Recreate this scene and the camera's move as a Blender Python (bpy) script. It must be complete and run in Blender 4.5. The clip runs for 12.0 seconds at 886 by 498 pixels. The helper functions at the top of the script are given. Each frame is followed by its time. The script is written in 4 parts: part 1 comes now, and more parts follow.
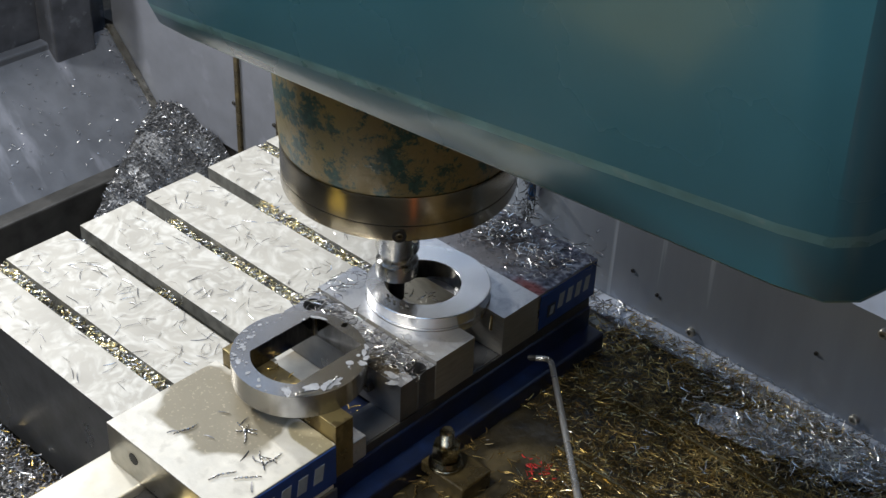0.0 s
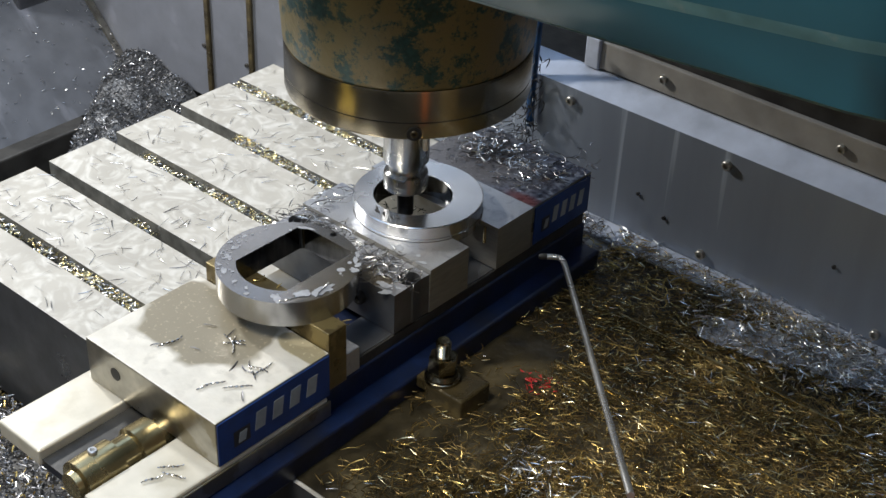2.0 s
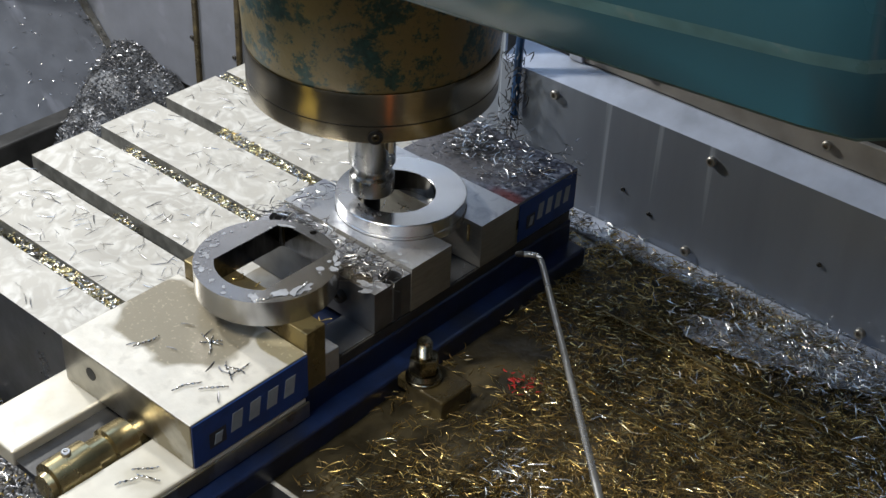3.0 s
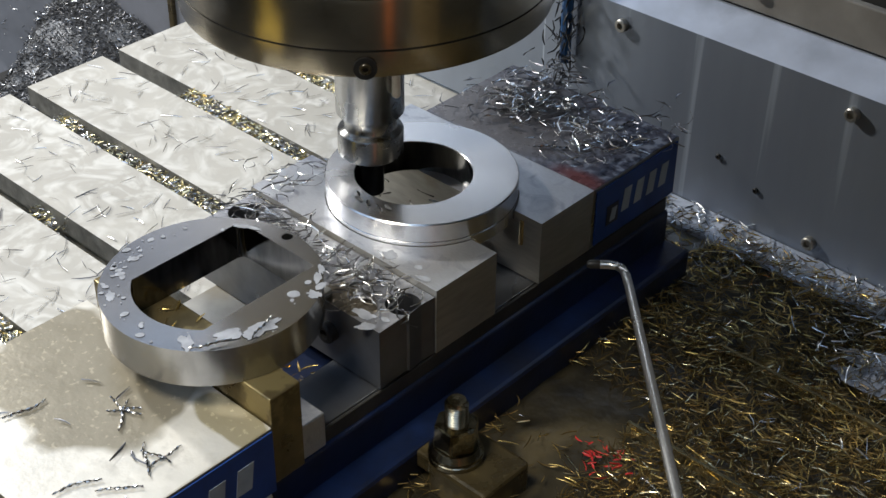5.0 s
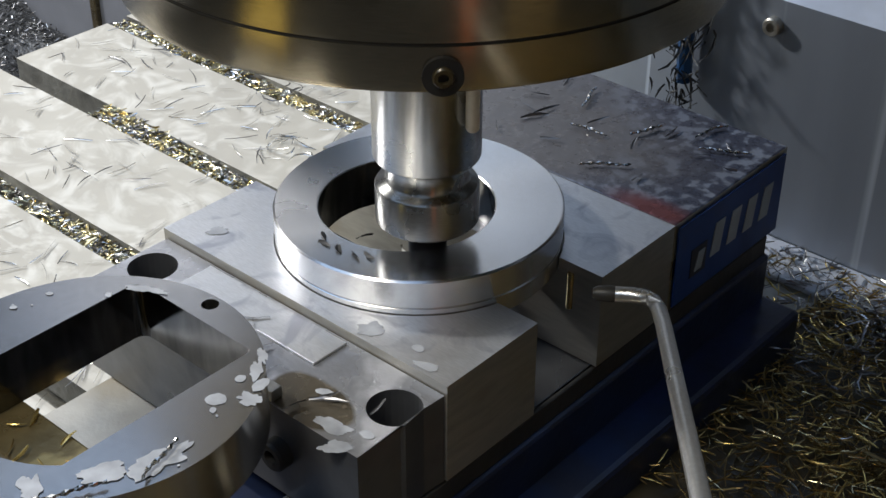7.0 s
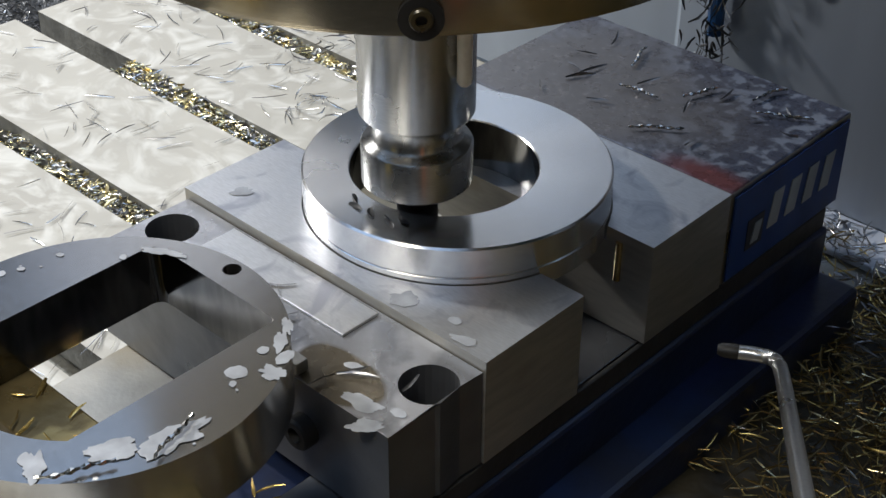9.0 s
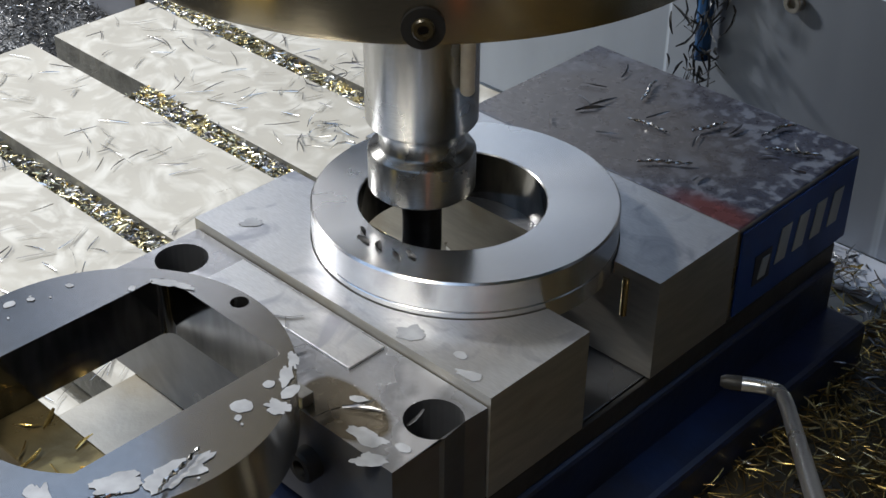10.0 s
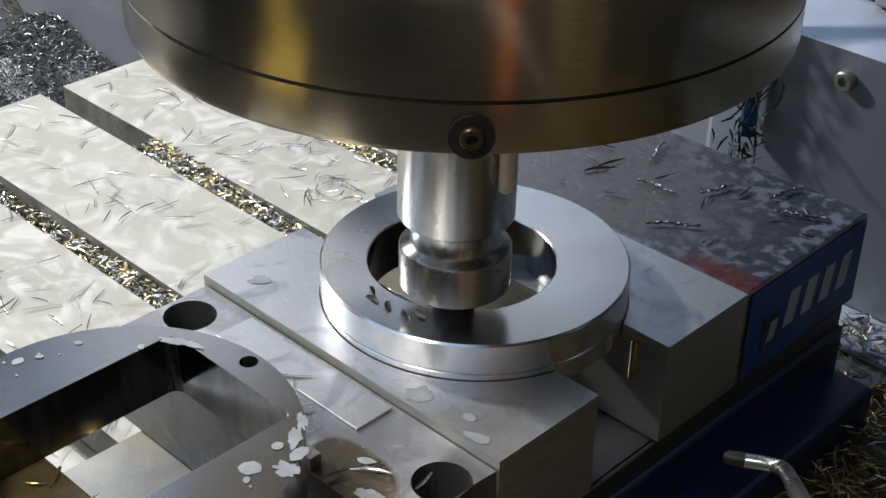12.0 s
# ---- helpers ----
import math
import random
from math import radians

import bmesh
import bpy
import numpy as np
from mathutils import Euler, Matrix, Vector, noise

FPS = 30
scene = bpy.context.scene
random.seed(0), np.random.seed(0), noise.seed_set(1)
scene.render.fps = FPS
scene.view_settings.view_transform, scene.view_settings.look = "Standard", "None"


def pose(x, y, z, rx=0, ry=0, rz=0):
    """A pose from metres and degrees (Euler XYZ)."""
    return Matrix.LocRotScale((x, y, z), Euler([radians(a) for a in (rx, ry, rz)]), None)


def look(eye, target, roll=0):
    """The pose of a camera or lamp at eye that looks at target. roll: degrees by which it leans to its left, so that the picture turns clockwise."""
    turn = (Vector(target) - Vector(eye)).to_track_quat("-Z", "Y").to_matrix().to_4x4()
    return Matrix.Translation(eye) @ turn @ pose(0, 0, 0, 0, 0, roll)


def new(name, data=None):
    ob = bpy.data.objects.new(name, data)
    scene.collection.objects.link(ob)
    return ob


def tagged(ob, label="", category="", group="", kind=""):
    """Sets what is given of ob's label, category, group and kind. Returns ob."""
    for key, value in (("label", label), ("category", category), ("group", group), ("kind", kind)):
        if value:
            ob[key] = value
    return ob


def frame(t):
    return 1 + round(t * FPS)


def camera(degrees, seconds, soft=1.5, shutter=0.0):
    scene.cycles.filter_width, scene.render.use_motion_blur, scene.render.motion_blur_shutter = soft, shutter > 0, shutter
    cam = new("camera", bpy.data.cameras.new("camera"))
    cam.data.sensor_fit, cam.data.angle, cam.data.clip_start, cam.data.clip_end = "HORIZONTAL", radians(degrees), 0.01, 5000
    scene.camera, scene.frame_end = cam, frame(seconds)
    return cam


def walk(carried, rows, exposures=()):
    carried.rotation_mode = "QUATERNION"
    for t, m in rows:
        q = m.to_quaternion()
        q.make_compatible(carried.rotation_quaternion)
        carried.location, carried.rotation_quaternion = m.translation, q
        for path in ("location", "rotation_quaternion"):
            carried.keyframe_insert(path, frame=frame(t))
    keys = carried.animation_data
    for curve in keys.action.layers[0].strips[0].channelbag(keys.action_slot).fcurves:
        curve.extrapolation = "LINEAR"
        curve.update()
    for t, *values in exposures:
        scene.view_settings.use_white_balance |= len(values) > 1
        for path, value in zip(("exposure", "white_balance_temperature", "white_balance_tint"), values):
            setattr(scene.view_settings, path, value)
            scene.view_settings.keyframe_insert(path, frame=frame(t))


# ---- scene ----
cam = camera(34.5, 12.0)
PATH = [
    (0, (0.7807, -0.8346, 0.9632), (0.3396, -0.3445, 0.5101), 2.41),
    (0.5, (0.7796, -0.8406, 0.9589), (0.3407, -0.3493, 0.5050), 2.57),
    (1, (0.7729, -0.8516, 0.9343), (0.3375, -0.3550, 0.4828), 2.80),
    (1.5, (0.7637, -0.8522, 0.8897), (0.3343, -0.3515, 0.4370), 2.21),
    (2, (0.7675, -0.8623, 0.8460), (0.3401, -0.3527, 0.4015), 2.26),
    (2.5, (0.7682, -0.8535, 0.8344), (0.3433, -0.3410, 0.3907), 2.29),
    (3, (0.7692, -0.8334, 0.8457), (0.3429, -0.3284, 0.3949), 2.35),
    (5, (0.5325, -0.5457, 0.6168), (0.0908, -0.0649, 0.1545), 0.52),
    (5.5, (0.4928, -0.4965, 0.5858), (0.0364, -0.0205, 0.1329), -0.30),
    (6, (0.4193, -0.4251, 0.5115), (-0.0440, 0.0602, 0.0758), -0.72),
    (6.5, (0.3797, -0.3765, 0.4613), (-0.0903, 0.1094, 0.0334), -1.26),
    (7, (0.3521, -0.3658, 0.4456), (-0.0934, 0.1333, 0.0069), 0.04),
    (9, (0.3271, -0.3446, 0.4215), (-0.1237, 0.1374, -0.0306), 0.28),
    (9.5, (0.3267, -0.3439, 0.4265), (-0.1252, 0.1366, -0.0262), 0.66),
    (10, (0.3284, -0.3420, 0.4279), (-0.1324, 0.1386, -0.0157), 0.52),
    (10.5, (0.3270, -0.3423, 0.4273), (-0.1402, 0.1412, -0.0063), 0.77),
    (11, (0.3256, -0.3414, 0.4296), (-0.1434, 0.1423, -0.0017), 0.96),
    (11.5, (0.3248, -0.3433, 0.4288), (-0.1463, 0.1449, 0.0049), 1.07),
    (12, (0.3236, -0.3428, 0.4320), (-0.1472, 0.1482, 0.0109), 1.25),
]
walk(cam, [(t, look(e, g, r)) for t, e, g, r in PATH])

# ---- light ----
world = bpy.data.worlds.new("shop_air")
scene.world = world
world.use_nodes = True
bg = world.node_tree.nodes["Background"]
bg.inputs[0].default_value = (0.49, 0.68, 1.0, 1)
bg.inputs[1].default_value = 1.6


def area_lamp(name, eye, target, size, watts, colour, spread=180):
    data = bpy.data.lights.new(name, "AREA")
    data.shape, data.size, data.energy, data.color, data.spread = "DISK", size, watts, colour, radians(spread)
    ob = new(name, data)
    ob.matrix_world = look(eye, target)
    return ob


area_lamp("machine_lamp", (-1.03, -0.15, 0.76), (-0.15, 0.03, 0.05), 0.10, 13.6, (1.0, 0.985, 0.96))
# unseen warm fill, added to brighten the chip bed and front faces
area_lamp("warm_fill_lamp", (-0.05, -1.22, 2.20), (0.15, -0.05, 0.0), 0.7, 52.0, (1.0, 0.92, 0.76))
scene.view_settings.exposure = 0.0


# ---- materials ----
def material(name, colour, rough=0.5, metal=0.0, vary=0.25, scale=40.0, bump=0.0, bump_scale=300.0, spots=None, spot_scale=8.0,
             spot_size=0.5, coat=0.0, stretch=(1, 1, 1), rough_vary=0.15, spot_stretch=(1, 1, 1), spot_soft=0.04, turned=0.0, swirl=0.0, spot_detail=5, spot_metal=None):
    m = bpy.data.materials.new(name)
    m.use_nodes = True
    nt = m.node_tree
    n, l = nt.nodes, nt.links
    b = n["Principled BSDF"]
    b.inputs["Roughness"].default_value, b.inputs["Metallic"].default_value = rough, metal
    b.inputs["Coat Weight"].default_value, b.inputs["Coat Roughness"].default_value = coat, 0.12
    if turned:
        tg = n.new("ShaderNodeTangent")
        tg.direction_type, tg.axis = "RADIAL", "Z"
        l.new(tg.outputs[0], b.inputs["Tangent"])
        b.inputs["Anisotropic"].default_value, b.inputs["Anisotropic Rotation"].default_value = turned, 0.25
    tc = n.new("ShaderNodeTexCoord")
    mp = n.new("ShaderNodeMapping")
    mp.inputs["Scale"].default_value = stretch
    l.new(tc.outputs["Object"], mp.inputs[0])
    fine = n.new("ShaderNodeTexNoise")
    fine.inputs["Scale"].default_value, fine.inputs["Detail"].default_value = scale, 6
    l.new(mp.outputs[0], fine.inputs["Vector"])
    big = n.new("ShaderNodeTexNoise")
    big.inputs["Scale"].default_value, big.inputs["Detail"].default_value = spot_scale, spot_detail
    big.inputs["Distortion"].default_value = swirl
    big.inputs["Roughness"].default_value = 0.78 if spot_detail > 9 else 0.5
    mp2 = n.new("ShaderNodeMapping")
    mp2.inputs["Scale"].default_value = spot_stretch
    l.new(tc.outputs["Object"], mp2.inputs[0])
    l.new(mp2.outputs[0], big.inputs["Vector"])
    ramp = n.new("ShaderNodeMapRange")
    ramp.inputs["From Min"].default_value, ramp.inputs["From Max"].default_value = 0.3, 0.7
    ramp.inputs["To Min"].default_value, ramp.inputs["To Max"].default_value = 1 - vary, 1 + vary
    l.new(fine.outputs["Fac"], ramp.inputs["Value"])
    mul = n.new("ShaderNodeMix")
    mul.data_type, mul.blend_type = "RGBA", "MULTIPLY"
    mul.inputs["Factor"].default_value = 1.0
    mul.inputs["A"].default_value = (*colour, 1)
    l.new(ramp.outputs[0], mul.inputs["B"])
    col = mul.outputs["Result"]
    if spots:
        edge = n.new("ShaderNodeMapRange")
        edge.inputs["From Min"].default_value, edge.inputs["From Max"].default_value = spot_size, spot_size + spot_soft
        l.new(big.outputs["Fac"], edge.inputs["Value"])
        mix = n.new("ShaderNodeMix")
        mix.data_type = "RGBA"
        l.new(edge.outputs[0], mix.inputs["Factor"])
        l.new(col, mix.inputs["A"])
        mix.inputs["B"].default_value = (*spots, 1)
        col = mix.outputs["Result"]
        if spot_metal is not None:
            mm = n.new("ShaderNodeMapRange")
            mm.inputs["To Min"].default_value, mm.inputs["To Max"].default_value = metal, spot_metal
            l.new(edge.outputs[0], mm.inputs["Value"])
            l.new(mm.outputs[0], b.inputs["Metallic"])
    l.new(col, b.inputs["Base Color"])
    rr = n.new("ShaderNodeMapRange")
    rr.inputs["To Min"].default_value, rr.inputs["To Max"].default_value = max(rough - rough_vary, 0.03), min(rough + rough_vary, 1)
    l.new(big.outputs["Fac"], rr.inputs["Value"])
    l.new(rr.outputs[0], b.inputs["Roughness"])
    if bump:
        bn = n.new("ShaderNodeTexNoise")
        bn.inputs["Scale"].default_value = bump_scale
        l.new(mp.outputs[0], bn.inputs["Vector"])
        bm_ = n.new("ShaderNodeBump")
        bm_.inputs["Strength"].default_value, bm_.inputs["Distance"].default_value = bump, 0.002
        l.new(bn.outputs["Fac"], bm_.inputs["Height"])
        l.new(bm_.outputs[0], b.inputs["Normal"])
    return m


M_TABLE = material("wet_ground_iron", (0.345, 0.332, 0.298), 0.42, 0.0, 0.10, 18, 0.35, 45, spots=(0.475, 0.467, 0.435), spot_scale=24, spot_size=0.46, spot_soft=0.22, swirl=3.0)
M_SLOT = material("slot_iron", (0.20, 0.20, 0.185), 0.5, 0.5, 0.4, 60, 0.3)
M_STEEL = material("machined_steel", (0.58, 0.58, 0.57), 0.30, 0.9, 0.08, 500, 0.05, 900, spot_scale=20)
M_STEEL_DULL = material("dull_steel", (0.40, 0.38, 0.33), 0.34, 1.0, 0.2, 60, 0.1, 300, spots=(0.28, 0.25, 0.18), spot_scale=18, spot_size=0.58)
M_JAW = material("filmed_soft_jaw", (0.56, 0.57, 0.59), 0.38, 0.8, 0.10, 300, 0.05, 700, stretch=(1, 8, 1), spots=(0.36, 0.37, 0.415), spot_scale=38, spot_size=0.54, spot_soft=0.14, swirl=1.5)
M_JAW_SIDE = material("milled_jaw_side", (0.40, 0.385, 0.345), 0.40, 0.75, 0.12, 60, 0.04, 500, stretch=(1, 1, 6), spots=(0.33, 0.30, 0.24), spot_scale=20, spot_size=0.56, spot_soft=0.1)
M_RING = material("turned_aluminium", (0.74, 0.74, 0.75), 0.26, 1.0, 0.05, 400, 0.0, 900, spot_scale=15, rough_vary=0.06, turned=0.75)
M_RING_WET = material("finished_aluminium", (0.40, 0.40, 0.405), 0.24, 1.0, 0.06, 400, 0.0, 900, spot_scale=25, rough_vary=0.06, turned=0.5)
# bore and pocket walls: their dark reflections put into a darker metal colour
M_POCKET = material("shaded_milled_wall", (0.19, 0.185, 0.175), 0.13, 1.0, 0.35, 60, 0.0, 300, stretch=(3, 3, 0.8), spot_scale=25, rough_vary=0.03)
M_FOAM = material("pale_coolant_foam", (0.27, 0.285, 0.315), 0.45, 0.0, 0.22, 160, 0.0, spot_scale=60)
M_RAIL = material("filmed_rail", (0.56, 0.53, 0.45), 0.34, 0.25, 0.10, 30, 0.05, 200, spots=(0.44, 0.41, 0.33), spot_scale=16, spot_size=0.55, spot_soft=0.12)
M_NUT = material("oily_nut_steel", (0.34, 0.31, 0.23), 0.22, 1.0, 0.3, 120, 0.05, 300, spots=(0.12, 0.10, 0.06), spot_scale=70, spot_size=0.52)
M_CLAMP = material("oil_brown_clamp", (0.060, 0.046, 0.021), 0.30, 0.3, 0.4, 45, 0.25, 150, spots=(0.13, 0.10, 0.042), spot_scale=45, spot_size=0.56, spot_soft=0.1, coat=0.3)
M_TOOL = material("turned_tool_steel", (0.40, 0.40, 0.39), 0.27, 1.0, 0.10, 300, 0.0, stretch=(1, 1, 8), spot_scale=40, rough_vary=0.05, turned=0.8)
M_KEY = material("pale_key_steel", (0.80, 0.76, 0.66), 0.45, 0.0, 0.1, 200)
M_CARBIDE = material("dark_carbide", (0.030, 0.030, 0.032), 0.35, 0.6, 0.3, 200, 0.0, spot_scale=60)
M_NOSE = material("spindle_nose_steel", (0.36, 0.32, 0.245), 0.21, 1.0, 0.12, 200, 0.0, 400, stretch=(1, 1, 10), spot_scale=30, rough_vary=0.05, turned=0.7)
M_HOUSING = material("worn_teal_casting", (0.022, 0.075, 0.070), 0.40, 0.0, 0.35, 220, 0.3, 150, spots=(0.235, 0.19, 0.085), spot_scale=30, spot_size=0.455, spot_soft=0.045, swirl=0.0, spot_detail=15)
M_SHROUD = material("teal_paint", (0.027, 0.102, 0.142), 0.28, 0.0, 0.12, 6, 0.04, 120, spot_scale=5, coat=0.3)
# paler than the shroud: wear, plus a lamp highlight painted along fold and lip
M_SHROUD_EDGE = material("worn_highlit_edge", (0.085, 0.185, 0.205), 0.32, 0.1, 0.35, 30, 0.1, 120, spots=(0.22, 0.26, 0.25), spot_scale=22, spot_size=0.58, spot_soft=0.08)
M_BLUE = material("blue_paint", (0.0045, 0.011, 0.040), 0.34, 0.0, 0.4, 60, 0.1, 200, coat=0.12, spots=(0.005, 0.008, 0.020), spot_scale=24, spot_size=0.48, spot_soft=0.2)
M_LABEL = material("blue_label", (0.010, 0.046, 0.20), 0.48, 0.0, 0.2, 80, spots=(0.008, 0.032, 0.14), spot_scale=40, spot_size=0.5, spot_soft=0.2)
M_EMBLEM = material("emblem_dark", (0.02, 0.022, 0.03), 0.4, 0.0, 0.2, 80)
M_MARK = material("label_grey", (0.30, 0.34, 0.37), 0.40, 0.0, 0.15, 80)
M_CHUTE = material("scuffed_chute_steel", (0.078, 0.084, 0.098), 0.42, 0.1, 0.18, 30, 0.06, 90, spots=(0.15, 0.158, 0.185), spot_scale=26, spot_size=0.57, spot_soft=0.14, spot_stretch=(0.35, 1, 0.35))
M_STAIN_WALL = material("stained_dark_panel", (0.060, 0.064, 0.076), 0.45, 0.1, 0.3, 40, 0.1, 120, spots=(0.13, 0.14, 0.16), spot_scale=60, spot_size=0.62, spot_soft=0.1)
M_PANEL = material("grey_sheet_metal", (0.15, 0.16, 0.187), 0.42, 0.1, 0.10, 30, 0.06, 90, spots=(0.19, 0.20, 0.235), spot_scale=22, spot_size=0.60, spot_soft=0.12)
M_COVER = material("streaked_cover_steel", (0.27, 0.305, 0.36), 0.36, 0.40, 0.06, 14, 0.04, 60, stretch=(3, 1, 0.4), spots=(0.52, 0.58, 0.66), spot_scale=48, spot_size=0.63, spot_soft=0.06, spot_stretch=(1, 1, 0.025), spot_detail=3)
M_STRIP = material("beige_strip_paint", (0.27, 0.255, 0.225), 0.42, 0.0, 0.2, 30)
M_WHITE = material("white_flange", (0.50, 0.54, 0.62), 0.42, 0.0, 0.14, 30, spots=(0.36, 0.39, 0.45), spot_scale=14, spot_size=0.55, spot_soft=0.12)
M_DARK = material("oily_dark_iron", (0.035, 0.034, 0.032), 0.45, 0.2, 0.4, 40, 0.2, 120, spot_scale=10)
M_PLATE = material("oil_brown_plate", (0.20, 0.155, 0.075), 0.30, 0.7, 0.3, 60, 0.1, 200, spots=(0.30, 0.24, 0.11), spot_scale=30, spot_size=0.55)
M_BRASS = material("oiled_screw_steel", (0.40, 0.33, 0.18), 0.25, 0.95, 0.2, 80, spot_scale=30)
M_CHIP = material("bright_chip", (0.66, 0.66, 0.65), 0.26, 1.0, 0.25, 40, spot_scale=40)
M_CHIP_GOLD = material("oil_stained_chip", (0.52, 0.38, 0.13), 0.27, 0.85, 0.55, 20, spot_scale=30)
M_CHIP_BROWN = material("brown_oiled_chip", (0.21, 0.145, 0.055), 0.32, 0.8, 0.6, 30, spot_scale=30)
M_CHIP_STRAW = material("straw_coloured_chip", (0.66, 0.59, 0.37), 0.27, 1.0, 0.35, 30, spot_scale=30)
M_CHIP_DARK = material("shaded_chip", (0.20, 0.20, 0.21), 0.36, 1.0, 0.4, 30, spot_scale=30)
M_CHIP_ROPE = material("twisted_chip", (0.36, 0.36, 0.355), 0.24, 1.0, 0.3, 60, spot_scale=40)
M_RED_LIT = material("red_lit_chip", (0.55, 0.03, 0.03), 0.4, 0.0, 0.3, 60)
M_SWARF = material("fine_grey_swarf", (0.075, 0.077, 0.080), 0.45, 0.8, 0.5, 300, 0.3, 400, spot_scale=60)
M_POOL = material("chip_bed_coolant", (0.026, 0.021, 0.011), 0.36, 0.0, 0.6, 40, 0.5, 90, spots=(0.085, 0.068, 0.036), spot_scale=11, spot_size=0.56, spot_soft=0.16, coat=0.12, swirl=1.0)
M_HOSE = material("blue_strip", (0.010, 0.065, 0.18), 0.4, 0.0, 0.4, 60)
M_WALLS = material("plain_shop_wall", (0.06, 0.058, 0.052), 0.8, 0.0, 0.15, 6)
M_REFLECT_GOLD = material("yellow_reflector", (0.90, 0.64, 0.14), 0.6, 0.0, 0.1, 6)
M_REFLECT_RED = material("red_reflector", (0.65, 0.20, 0.07), 0.6, 0.0, 0.1, 6)
M_REFLECT_BROWN = material("brown_reflector", (0.20, 0.15, 0.075), 0.6, 0.0, 0.1, 6)
M_TIP = material("matte_black_tip", (0.025, 0.024, 0.022), 0.5, 0.0, 0.3, 120)
M_BLACK = material("plain_black", (0.01, 0.01, 0.01), 0.6, 0.0, 0.2, 40)


def stained(name, film, bare, centre, size, metal, rough, extra=None, drops=None, soft=0.14, drop_scale=55, drop_size=0.58):
    """A wet film with a bare oval patch of its own shape, and perhaps a small coloured smear."""
    m = material(name, film, rough, metal, 0.10, 60, 0.12, 200, spots=drops or tuple(c * 0.8 for c in film), spot_scale=drop_scale, spot_size=drop_size, spot_soft=0.10)
    n, l = m.node_tree.nodes, m.node_tree.links
    b = n["Principled BSDF"]
    col = b.inputs["Base Color"].links[0].from_socket
    tc = n.new("ShaderNodeTexCoord")
    wob = n.new("ShaderNodeTexNoise")
    wob.inputs["Scale"].default_value = 25
    l.new(tc.outputs["Object"], wob.inputs["Vector"])
    for paint, at, radius in [(bare, centre, size)] + ([extra] if extra else []):
        mp = n.new("ShaderNodeMapping")
        mp.inputs["Scale"].default_value = (1 / radius[0], 1 / radius[1], 0)
        mp.inputs["Location"].default_value = (-at[0] / radius[0], -at[1] / radius[1], 0)
        l.new(tc.outputs["Object"], mp.inputs[0])
        ln = n.new("ShaderNodeVectorMath")
        ln.operation = "LENGTH"
        l.new(mp.outputs[0], ln.inputs[0])
        add = n.new("ShaderNodeMath")
        add.operation = "MULTIPLY_ADD"
        add.inputs[1].default_value = 0.9
        l.new(wob.outputs["Fac"], add.inputs[0])
        l.new(ln.outputs["Value"], add.inputs[2])
        rg = n.new("ShaderNodeMapRange")
        rg.inputs["From Min"].default_value, rg.inputs["From Max"].default_value = 1.43 - soft / 2, 1.43 + soft / 2
        rg.inputs["To Min"].default_value, rg.inputs["To Max"].default_value = 1, 0
        l.new(add.outputs[0], rg.inputs["Value"])
        mix = n.new("ShaderNodeMix")
        mix.data_type = "RGBA"
        l.new(rg.outputs[0], mix.inputs["Factor"])
        l.new(col, mix.inputs["A"])
        fleck = n.new("ShaderNodeTexNoise")
        fleck.inputs["Scale"].default_value, fleck.inputs["Detail"].default_value = 260, 3
        l.new(tc.outputs["Object"], fleck.inputs["Vector"])
        lift = n.new("ShaderNodeMapRange")
        lift.inputs["From Min"].default_value, lift.inputs["From Max"].default_value = 0.60, 0.68
        l.new(fleck.outputs["Fac"], lift.inputs["Value"])
        ground = n.new("ShaderNodeMix")
        ground.data_type = "RGBA"
        ground.inputs["A"].default_value, ground.inputs["B"].default_value = (*paint, 1), (*(min(c * 1.45, 0.6) for c in paint), 1)
        l.new(lift.outputs[0], ground.inputs["Factor"])
        l.new(ground.outputs["Result"], mix.inputs["B"])
        col = mix.outputs["Result"]
    l.new(col, b.inputs["Base Color"])
    return m


M_FRONT_JAW = stained("stained_front_jaw", (0.62, 0.595, 0.53), (0.235, 0.21, 0.155), (-0.030, -0.226), (0.066, 0.056), 0.25, 0.36, ((0.33, 0.29, 0.19), (0.056, -0.198), (0.026, 0.014)), soft=0.12)
# head's shade, a lit left patch and a red glow painted over foam flecks
M_REAR_JAW = stained("shaded_rear_jaw", (0.075, 0.083, 0.118), (0.165, 0.155, 0.155), (-0.035, 0.135), (0.070, 0.060), 0.45, 0.30, ((0.17, 0.06, 0.062), (0.060, 0.102), (0.022, 0.008)), (0.25, 0.275, 0.335), 0.80, 150, 0.50)
M_CARRIER = stained("foamed_carrier", (0.34, 0.35, 0.38), (0.15, 0.13, 0.10), (0.040, -0.090), (0.020, 0.013), 0.7, 0.28, None, (0.56, 0.57, 0.61), 0.10, 42, 0.54)


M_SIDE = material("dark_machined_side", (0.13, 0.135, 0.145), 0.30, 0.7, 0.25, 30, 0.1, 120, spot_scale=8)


# ---- mesh helpers ----
def part(name, bm, mat, parent=None, label="", smooth=False):
    me = bpy.data.meshes.new(name)
    bmesh.ops.recalc_face_normals(bm, faces=bm.faces)
    bm.to_mesh(me)
    bm.free()
    me.materials.append(mat)
    if smooth:
        for p in me.polygons:
            p.use_smooth = True
        me.set_sharp_from_angle(angle=radians(35))
    ob = new(name, me)
    if parent:
        ob.parent = parent
    if label:
        ob["label"] = label
    return ob


